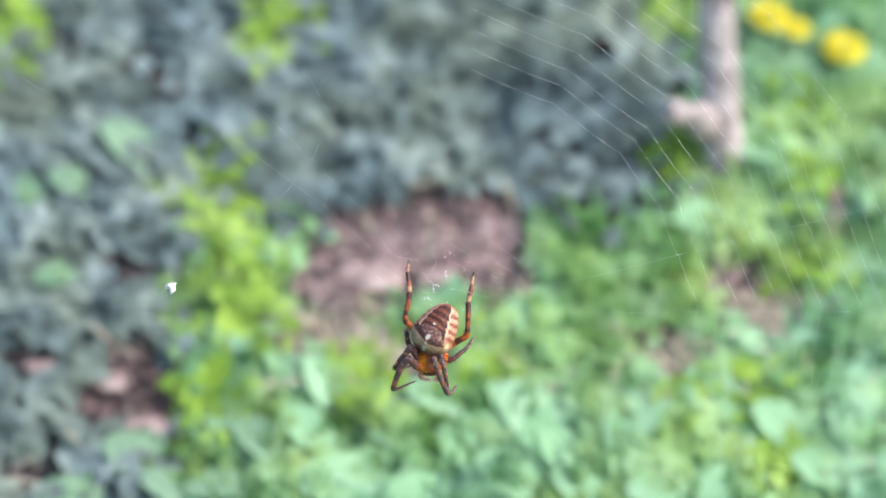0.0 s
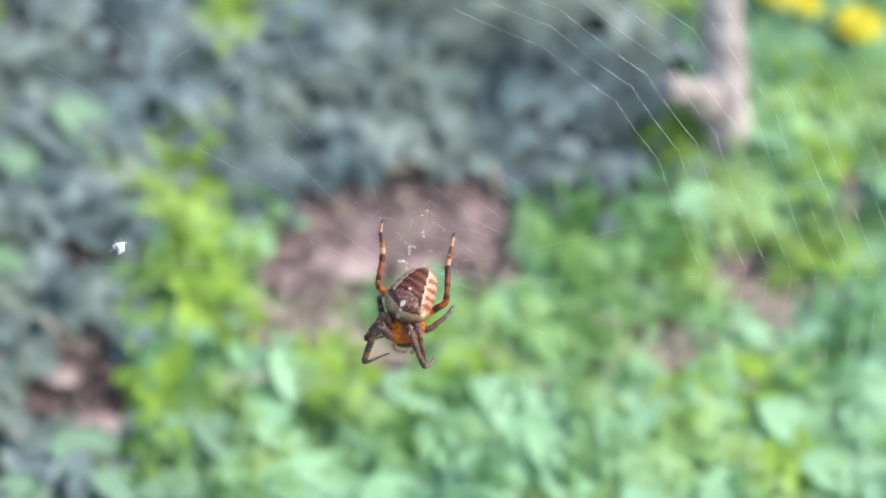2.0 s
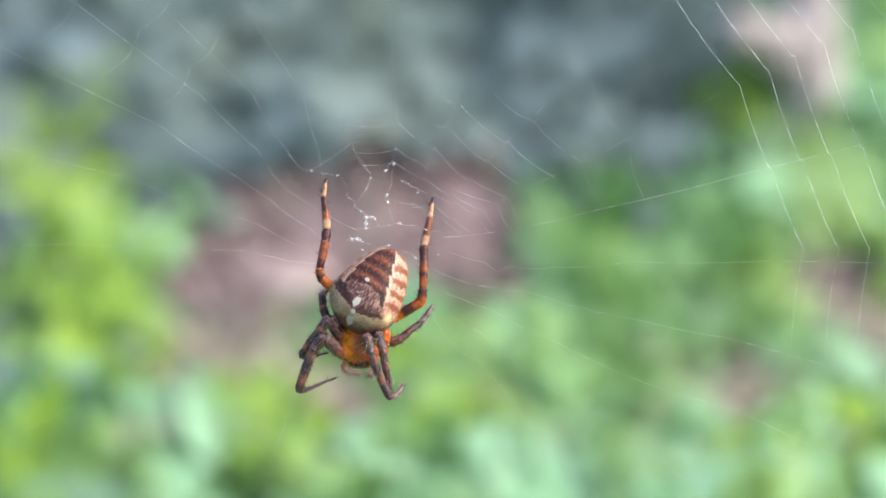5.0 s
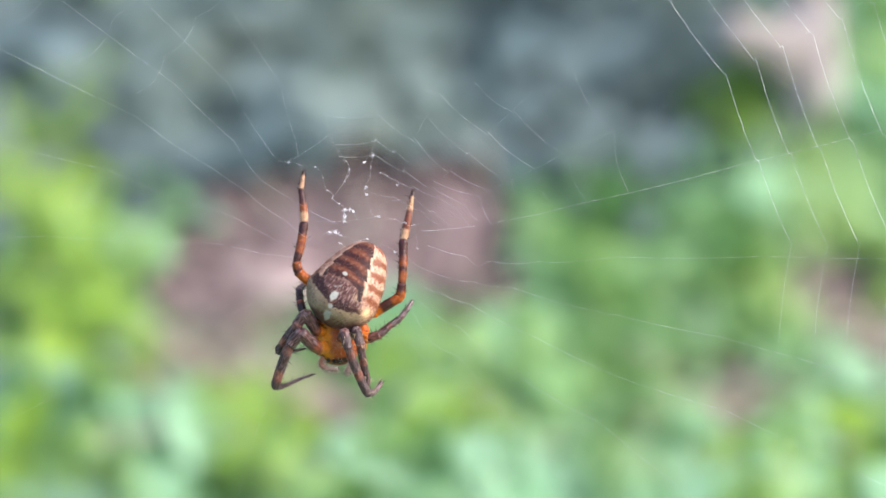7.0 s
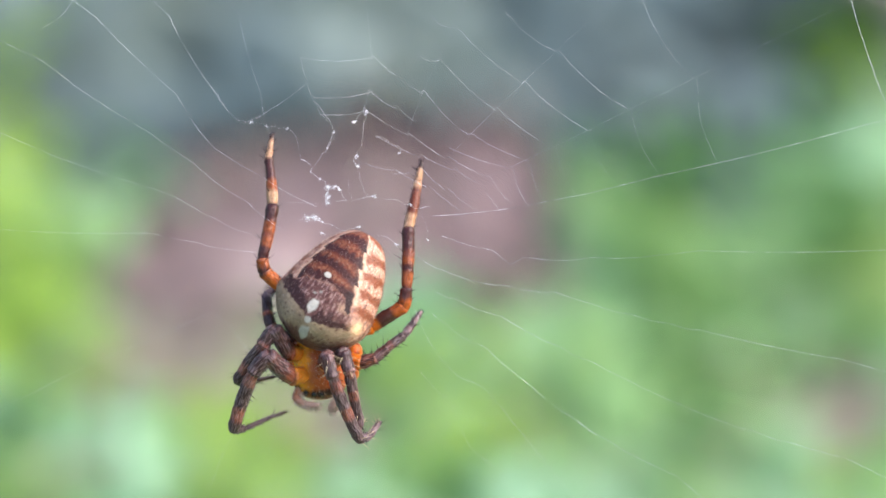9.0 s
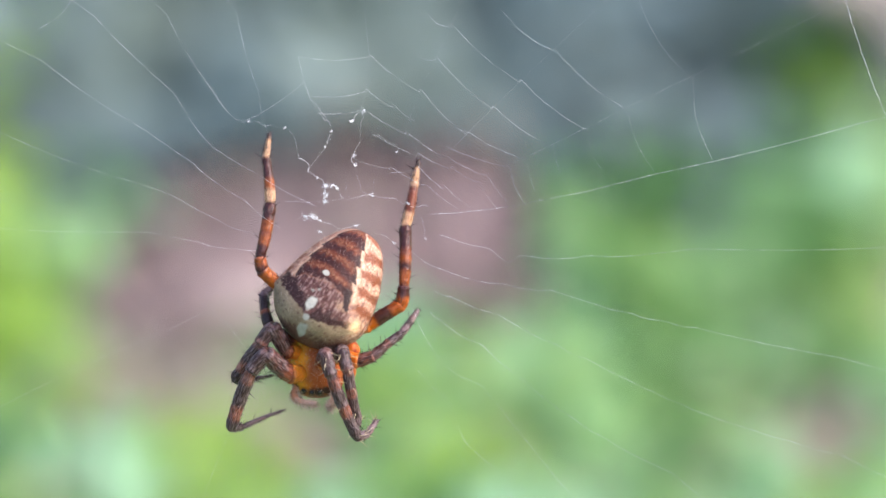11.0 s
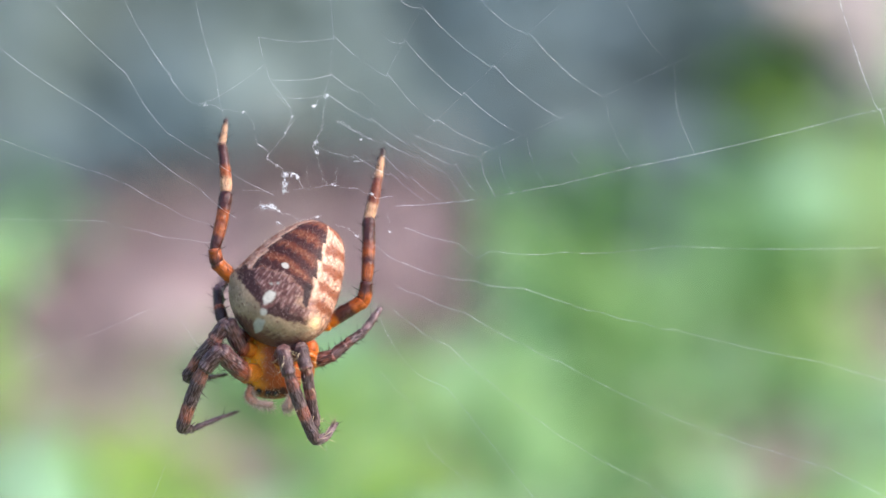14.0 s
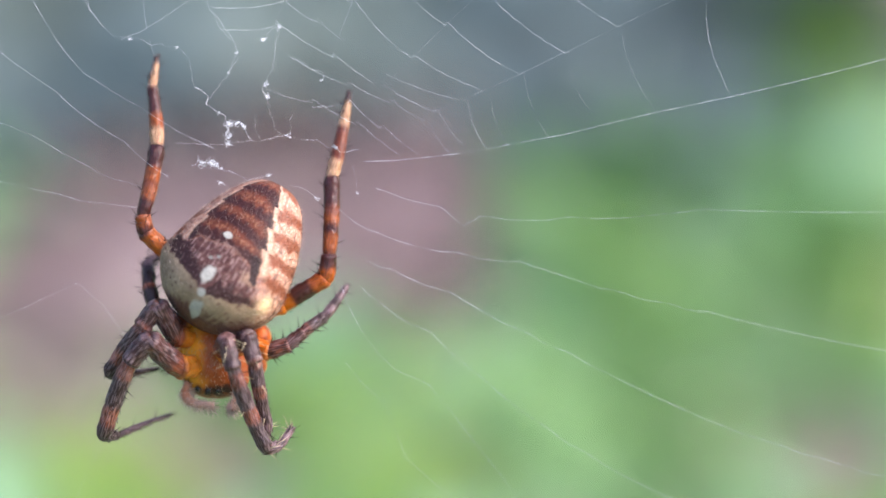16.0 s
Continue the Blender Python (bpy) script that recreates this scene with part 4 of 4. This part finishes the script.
    dark = soft(behind, 0.0, 0.012) * (1 - soft(behind, width + 0.02 * n2, 0.035)) * (1 - soft(w, 54, 4)) * (1 - soft(-w, 66, 6))
    c = blend(c, (0.030, 0.007, 0.006), 0.97 * dark * (1 - 0.25 * soft(n3 + lay, 0.35, 0.3)))
    # olive-cream front band with small dark pits
    band = (1 - soft(behind, 0.0, 0.014)) * (1 - soft(w, 66, 14))
    olive = blend(OLIVE, (0.32, 0.235, 0.15), soft(n1 + 0.3 * lay + 0.2 * n2, 0.0, 0.9))
    pit = soft(noise.noise(Vector((s * 42, a / 3.6, 12))) + 0.15 * n3, 0.42, 0.06)
    olive = blend(olive, (0.095, 0.036, 0.026), pit * 0.9)
    c = blend(c, olive, band)
    c = blend(c, (0.75, 0.52, 0.27), math.exp(-((s - 0.33) / 0.05) ** 2 - ((w - 62) / 8) ** 2))
    rim = (1 - soft(s, 0.085 + 0.03 * n2, 0.035)) + soft(w, 50, 30) * (1 - soft(s, 0.20, 0.08))
    c = blend(c, (0.085, 0.030, 0.024), min(1.0, rim) * 0.85)
    # chalk-white spots of the cross
    for s0, a0, rs, ra, tone in ((0.30, -2, 0.056, 6.0, 1.0), (0.56, -8, 0.021, 4.6, 0.95), (0.185, 2, 0.026, 4.6, 0.75), (0.085, 5, 0.052, 9.0, 0.7), (0.42, -3, 0.010, 2.2, 0.5), (0.39, -9, 0.010, 2.4, 0.5)):
        d = math.hypot((s - s0) / rs, (a - a0) / ra) + 0.28 * n2 + 0.12 * n3
        c = blend(c, tuple(tone * v for v in CHALK), 1 - soft(d, 1.0, 0.25))
    return c


def build_abdomen():
    rings, seg = 240, 300
    length, wide = 10.95, 4.25
    verts, cols = [], []
    for i in range(rings + 1):
        s = i / rings
        e = math.sin(math.pi * min(max(s, 0.0), 1.0) ** 0.714)
        r = wide * max(e, 0.0) ** (0.706 - 0.311 * s)
        for k in range(seg):
            a = -180 + 360 * k / seg
            ca, sa = math.cos(radians(a)), math.sin(radians(a))
            lump = 1 + 0.012 * noise.noise(Vector((s * 9, ca * 2, sa * 2))) + 0.004 * noise.noise(Vector((s * 40, ca * 9, sa * 9)))
            hump = 1 + 0.06 * math.exp(-((s - 0.30) / 0.12) ** 2) * math.exp(-((abs(a) - 80) / 30) ** 2)
            y = length * (s - 0.45)
            z = r * ca * (0.74 if ca > 0 else 0.9) * lump * hump + 0.9 * math.exp(-(s / 0.25) ** 2) * (1 if ca > 0 else 0.3) * e
            verts.append(Vector((r * sa * lump * hump, y, z)) * MM)
            cols.append(marking(s, a))
    faces = [(i * seg + k, i * seg + (k + 1) % seg, (i + 1) * seg + (k + 1) % seg, (i + 1) * seg + k) for i in range(rings) for k in range(seg)]
    place = Matrix.Translation(Vector((0.02, 1.25, -0.6)) * MM) @ pose(0, 0, 0, 0, 0, -33) @ pose(0, 0, 0, -5, 0, 0) @ pose(0, 0, 0, 0, -17, 0)
    ob = part("abdomen", mesh_of("abdomen", verts, faces, ABDOMEN, cols), spider, "cream and dark brown patterned abdomen with white cross spots", place)
        # short pale and dark hairs
    pieces, tints = [], []
    for _ in range(4200):
        s, a = rng.uniform(0.02, 0.97), rng.uniform(-110, 110)
        i, k = int(s * rings), int((a + 180) / 360 * seg) % seg
        p = verts[i * seg + k]
        n = Vector((p.x, p.y * 0.4, p.z)).normalized()
        d = (n * 0.75 + Vector((rng.uniform(-0.4, 0.4), 0.6, 0))).normalized() * rng.uniform(0.10, 0.28) * MM
        c = blend(cols[i * seg + k], (0.62, 0.52, 0.46) if rng.random() < (0.35 if s < 0.45 and abs(a) < 50 else 0.65) else DUSK, 0.5)
        v, f, _ = tube([p - n * 0.00003, p + d], lambda s: 0.000012 * (1 - 0.8 * s), 3)
        pieces.append((v, f))
        tints += [c] * len(v)
    v, f = join(pieces)
    middle = Vector((0, 0, 0.9)) * MM
    hairs = part("hairs", mesh_of("hairs", [p - middle for p in v], f, BRISTLE, tints), ob, "short fine hairs", Matrix.Translation(middle))
    cam.data.dof.focus_object = hairs


build_abdomen()


def coloured_ball(name, centre, radii, colour, mat, turn=None, label="", parent=None, seg=32, rings=22, square=False):
    v, f = ball(Vector(), [r * MM for r in radii], turn, seg, rings)
    if square:                                    # a squarer front
        for p in v:
            a, b = abs(p.x) / (radii[0] * MM), abs(p.y) / (radii[1] * MM)
            if p.y < 0 and a + b > 1e-6:
                k = 1 + (math.sqrt(a * a + b * b) / (a ** 4 + b ** 4) ** 0.25 - 1) * min(1.0, b * 2)
                p.x, p.y = p.x * k, p.y * (1 + (k - 1) * 0.4)
    cols = [colour(p / MM) for p in v]
    return part(name, mesh_of(name, v, f, mat, cols), parent or spider, label, Matrix.Translation(Vector(centre) * MM))


def carapace_colour(p):
    n = noise.noise(p * 1.3)
    # brighter to the left: the glow of light from behind, put into the colour
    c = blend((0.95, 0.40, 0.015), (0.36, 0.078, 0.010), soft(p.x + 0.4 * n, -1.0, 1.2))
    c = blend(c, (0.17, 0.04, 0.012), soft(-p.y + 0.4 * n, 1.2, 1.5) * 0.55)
    for ex, ey in ((-1.85, -1.85), (-1.15, -2.2), (-0.45, -2.35), (0.2, -2.35), (0.85, -2.15)):      # black round the eyes
        c = blend(c, DUSK, 0.95 * soft(0.42 + 0.15 * n - math.hypot(p.x - ex, p.y - ey), 0.08, 0.12))
    c = blend(c, DUSK, 0.3 * soft(-p.y + 0.45 * noise.noise(p * 2.6) - 0.10 * p.x, 2.36, 0.16) * 0.95 * (1 - soft(-p.y, 2.75, 0.15)))
    return c


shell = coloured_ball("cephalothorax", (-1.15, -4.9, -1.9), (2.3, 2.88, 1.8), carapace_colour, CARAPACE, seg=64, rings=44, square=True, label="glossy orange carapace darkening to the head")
# left coxae carry the same painted glow in a brighter orange
for x, y, z, rx in ((-3.3, -5.4, -2.2, 1.15), (-2.9, -3.6, -2.6, 1.1), (1.75, -3.75, -2.5, 0.95), (1.55, -5.5, -2.6, 0.8)):
    coloured_ball("coxa", (x, y, z), (rx * 0.8, rx, rx * 0.8), lambda p, x=x: blend((0.75, 0.24, 0.01) if x < 0 else (0.50, 0.12, 0.01), RUST, soft(noise.noise(p * 2), 0.1, 0.6)), CARAPACE, seg=18, rings=12)
pieces, tints = [], []
for _ in range(700):                              # pale down on the carapace
    a, b = rng.uniform(0, 2 * math.pi), rng.uniform(0.05, 1.25)
    n = Vector((math.cos(a) * math.sin(b), math.sin(a) * math.sin(b), math.cos(b)))
    p = Vector((n.x * 2.3, n.y * 2.88, n.z * 1.8)) * 0.99
    d = (n * 0.6 + Vector((rng.gauss(0, 0.25), -0.6, rng.gauss(0, 0.2)))).normalized() * rng.uniform(0.12, 0.35)
    v, f, _s = tube([p * MM, (p + d) * MM], lambda s: 0.000011 * (1 - 0.8 * s), 3)
    pieces.append((v, f))
    tints += [blend((0.62, 0.44, 0.30), RUST, 0.7 * (rng.random() < 0.4))] * len(v)
v, f = join(pieces)
part("down", mesh_of("down", v, f, BRISTLE, tints), shell, "fine pale down")
for x, y, z, r in ((-2.95, -6.7, -1.25, 0.20), (-2.3, -7.05, -1.02, 0.22), (-1.6, -7.2, -0.90, 0.22), (-0.95, -7.2, -0.92, 0.20), (-0.3, -7.0, -1.02, 0.15)):
    v, f = ball(Vector((x, y, z)) * MM, (r * MM,) * 3, None, 12, 8)
    part("eye", mesh_of("eye", v, f, EYE), spider)


def tapered(name, points, radius, colour, mat, parent, label="", sides=12, steps=8):
    line = spline([Vector(p) * MM for p in points], steps)
    v, f, share = tube(line, lambda s: radius(s) * MM, sides)
    return part(name, mesh_of(name, v, f, mat, [colour(s, p / MM) for s, p in zip(share, v)]), parent, label)


def pale(s, p):
    return blend((0.42, 0.17, 0.09), (0.52, 0.34, 0.28), soft(s + 0.3 * noise.noise(p * 2), 0.5, 0.5))


for pts in ([(-2.8, -6.6, -1.3), (-3.15, -7.4, -1.0), (-2.6, -8.0, -0.8), (-1.2, -8.25, -0.7)], [(0.2, -6.8, -1.6), (0.35, -7.5, -1.2), (0.1, -8.1, -0.8), (-0.2, -8.5, -0.7)]):
    palp = tapered("pedipalp", pts, lambda s: 0.30 * (1 - 0.1 * s) * (1.15 if 0.3 < s < 0.5 else 1), pale, LEG, spider, "pale hairy feeler beside the head")
    line = spline([Vector(p) for p in pts], 20)
    pieces, tints = [], []
    for _ in range(1100):
        p = rng.choice(line[6:])
        d = Vector((rng.gauss(0, 1), rng.gauss(0, 1), rng.gauss(0, 1))).normalized()
        v, f, _s = tube([(p + d * 0.22) * MM, (p + d * rng.uniform(0.45, 0.85) + Vector((0.12, -0.12, 0))) * MM], lambda s: 0.000014 * (1 - 0.8 * s), 3)
        pieces.append((v, f))
        tints += [blend((0.66, 0.50, 0.42), DUSK, 0.8 * (rng.random() < 0.2))] * len(v)
    v, f = join(pieces)
    part("bristles", mesh_of("bristles", v, f, BRISTLE, tints), palp)
for x in (-1.9, -1.0):
    tapered("fang_base", [(x, -6.6, -2.1), (x + 0.05, -7.2, -2.3), (x + 0.1, -7.5, -2.7)], lambda s: 0.55 * (1 - 0.4 * s), lambda s, p: blend(RUST, DUSK, s), LEG, spider)


def leg_colour(stops, seed):
    def colour(s, p):
        n = noise.noise(p * 1.1 + Vector((seed, 0, 0)))
        m = noise.noise(p * 5.0 + Vector((0, seed, 0)))
        s = s + 0.006 * n + 0.004 * m
        c = stops[0][1]
        for at, nxt in stops[1:]:
            c = blend(c, nxt, soft(s, at, 0.018))
        return blend(c, LILAC, soft(m + n, 0.6, 0.5) * 0.2)
    return colour


HOARY = (0.29, 0.215, 0.225)         # grey hairs
SEGMENTS = ("coxa", "femur", "patella", "tibia", "metatarsus", "tarsus")


def build_leg(joints, radii, stops, seed, hair=DUSK, fuzz=(0.12, 0.075, 0.08), label=""):
    """A jointed leg: joints in millimetres from the body outward, a thickness at each, its bands of colour."""
    rl = random.Random(seed)
    pts = [Vector(j) for j in joints]
    radii = [0.89 * r for r in radii]
    lens = [0.0]
    for a, b in zip(pts, pts[1:]):
        lens.append(lens[-1] + (b - a).length)
    total = lens[-1]
    paint = leg_colour(stops, seed)
    root = None
    for i, name in enumerate(SEGMENTS[:len(pts) - 1] if len(pts) == 7 else SEGMENTS[1:len(pts)]):
        a, b, ra, rb = pts[i], pts[i + 1], radii[i], radii[i + 1]
        way = b - a
        ex = way.normalized()
        bow = ex.orthogonal().normalized() * way.length * 0.03
        n = max(12, int(way.length * 9))
        line = [a - ex * ra * 0.45 + (way + ex * (ra + rb) * 0.4) * (k / n) + bow * math.sin(math.pi * k / n) for k in range(n + 1)]

        def width(s, ra=ra, rb=rb, last=(i == len(pts) - 2)):
            end = 0.74 + 0.26 * min(1.0, s / 0.14) ** 0.6
            end *= (min(1.0, (1 - s) / 0.10) ** 0.7 + 0.03) if last else 0.80 + 0.20 * min(1.0, (1 - s) / 0.07) ** 0.6
            swell = 1 + 0.10 * math.sin(math.pi * s) + 0.13 * math.exp(-((s - 0.9) / 0.08) ** 2) - 0.06 * math.exp(-((s - 0.12) / 0.08) ** 2)
            return (ra + (rb - ra) * s) * end * swell
        v, f, share = tube(line, width, 72)
        v = [p + (p - (a + way * s)) * 0.10 * noise.noise(p * 3.0) for p, s in zip(v, share)]
        cols = []
        for k, (p, s) in enumerate(zip(v, share)):
            strand = noise.noise(Vector((k % 72 * 0.8, s * way.length * 1.6, seed + i)))     # hairs lying along the leg
            along = (lens[i] + (lens[i + 1] - lens[i]) * s) / total
            c = paint(along, p)
            grown = 0.15 + 0.85 * soft(along, 0.17, 0.08)          # smooth near the body, hairy further out
            c = blend(c, fuzz, soft(strand, 0.12, 0.25) * (0.48 if fuzz is HOARY else 0.22) * grown)
            cols.append(blend(c, DUSK, soft(-strand, 0.05, 0.25) * (0.9 if fuzz is HOARY else 0.55) * grown))
        me = mesh_of(name, [p * MM for p in v], f, LEG, cols)
        if root is None:
            root = empty("leg", Matrix())
            root.parent = spider
            if label:
                tagged(root, label)
        part(name, me, root)
    pieces, tints = [], []
    for k in range(900):
        long_one = k < 40
        i = rl.randrange(1, len(pts) - 1)
        t = rl.random()
        a, b = pts[i], pts[i + 1]
        ex = (b - a).normalized()
        o = ex.orthogonal().normalized()
        ang = rl.uniform(0, 2 * math.pi)
        n = o * math.cos(ang) + ex.cross(o) * math.sin(ang)
        r = radii[i] + (radii[i + 1] - radii[i]) * t
        p = a + (b - a) * t + n * r * 0.9
        d = (n + ex * (rl.uniform(0.3, 0.9) if long_one else rl.uniform(0.8, 2.2))).normalized() * (rl.uniform(0.55, 1.0) if long_one else rl.uniform(0.15, 0.36))
        v, f, _ = tube([(p) * MM, (p + d * 0.55 + ex * 0.02) * MM, (p + d) * MM], lambda s, g=long_one: (0.000042 if g else 0.000017) * (1 - 0.85 * s), 4)
        pieces.append((v, f))
        tints += [(hair if k % 3 else DUSK) if long_one else fuzz if rl.random() < 0.5 else DUSK] * len(v)
    v, f = join(pieces)
    part("bristles", mesh_of("bristles", v, f, BRISTLE, tints), root)


REAR = [(0, ORANGE), (0.22, (0.50, 0.115, 0.008)), (0.31, MAROON), (0.345, AMBER), (0.39, MAROON), (0.45, AMBER), (0.49, RUST), (0.51, AMBER), (0.56, MAROON), (0.66, TAN), (0.72, AMBER), (0.77, MAROON), (0.865, TAN), (0.965, DUSK)]
REAR_TWO = [(0, ORANGE), (0.17, BROWN), (0.25, (0.46, 0.10, 0.008)), (0.345, MAROON), (0.41, AMBER), (0.47, MAROON), (0.50, AMBER), (0.53, RUST), (0.565, MAROON), (0.665, TAN), (0.74, RUST), (0.86, TAN), (0.955, DUSK)]
FRONT = [(0, (0.62, 0.20, 0.015)), (0.11, (0.22, 0.05, 0.016)), (0.17, (0.09, 0.024, 0.015)), (0.27, (0.05, 0.016, 0.014)), (0.40, (0.22, 0.060, 0.030)), (0.47, DUSK), (0.58, (0.29, 0.075, 0.030)), (0.65, DUSK), (0.80, LILAC), (0.97, DUSK)]
SIDE = [(0, ORANGE), (0.20, RUST), (0.34, BROWN), (0.46, RUST), (0.54, DUSK), (0.70, LILAC), (0.80, DUSK), (0.86, LILAC)]

build_leg([(-2.2, -1.0, -2.2), (-4.0, 1.7, -1.6), (-5.75, 3.3, -0.9), (-5.95, 4.3, -0.8), (-5.05, 8.9, -1.6), (-5.45, 13.0, -2.6), (-5.15, 15.1, -3.2)],
          [0.55, 0.62, 0.60, 0.52, 0.56, 0.36, 0.12], REAR, 11, label="banded orange and brown hind leg stretched up the web")
build_leg([(1.2, -2.2, -2.2), (3.3, -1.6, -2.0), (6.15, 0.2, -1.2), (6.35, 1.7, -1.0), (6.5, 6.9, -1.8), (7.35, 10.8, -2.9), (7.65, 12.75, -3.4)],
          [0.55, 0.62, 0.60, 0.52, 0.54, 0.36, 0.12], REAR_TWO, 12, label="banded orange and brown hind leg stretched up the web")
build_leg([(-2.4, -3.0, -2.0), (-3.8, -2.6, -1.6), (-5.3, -1.4, -1.4), (-5.6, -0.3, -1.8), (-5.75, 1.1, -2.8), (-5.2, 1.6, -3.6)],
          [0.5, 0.58, 0.52, 0.46, 0.42, 0.3], FRONT, 13, label="short dark brown leg folded beside the body")
build_leg([(1.0, -4.2, -1.8), (2.4, -4.6, -1.2), (3.7, -4.2, -0.9), (4.6, -3.4, -1.1), (6.0, -2.4, -1.8), (7.55, -0.25, -3.0)],
          [0.6, 0.68, 0.50, 0.44, 0.40, 0.20], SIDE, 14, fuzz=HOARY, label="short leg, orange at its base and grey at the tip")
build_leg([(-2.6, -3.9, -1.6), (-3.7, -3.6, 0.0), (-4.8, -1.6, 1.0), (-5.8, -2.9, 0.7), (-8.1, -6.0, -0.8), (-7.4, -6.3, -1.8), (-4.9, -5.8, -3.0)],
          [0.6, 0.74, 0.70, 0.62, 0.50, 0.26, 0.10], FRONT, 15, fuzz=HOARY, label="dark brown bristly front leg bent at the knee")
build_leg([(-2.0, -5.6, -1.4), (-3.4, -5.6, 0.2), (-5.3, -3.8, 1.6), (-6.6, -5.2, 1.2), (-8.5, -10.1, -0.6), (-7.6, -10.2, -1.6), (-4.0, -8.8, -3.0)],
          [0.65, 0.85, 0.78, 0.66, 0.54, 0.27, 0.10], FRONT, 16, fuzz=HOARY, label="dark brown bristly front leg bent at the knee")
build_leg([(0.3, -4.6, -1.2), (0.6, -4.0, 0.6), (1.15, -3.6, 1.6), (1.6, -5.2, 1.6), (2.35, -9.6, 0.0), (2.2, -10.1, -0.8), (2.1, -10.4, -1.6)],
          [0.55, 0.60, 0.60, 0.55, 0.40, 0.28, 0.12], FRONT, 17, (0.62, 0.52, 0.32), HOARY, label="dark front leg with pale spines")
build_leg([(-0.6, -5.0, -0.8), (-0.6, -4.4, 1.0), (-0.25, -3.8, 2.2), (0.2, -5.6, 2.2), (2.3, -11.0, 0.4), (3.1, -10.8, -0.4), (4.0, -9.6, -1.4)],
          [0.55, 0.62, 0.60, 0.58, 0.50, 0.34, 0.20], FRONT, 18, (0.62, 0.52, 0.32), HOARY, label="dark brown bristly front leg reaching down")
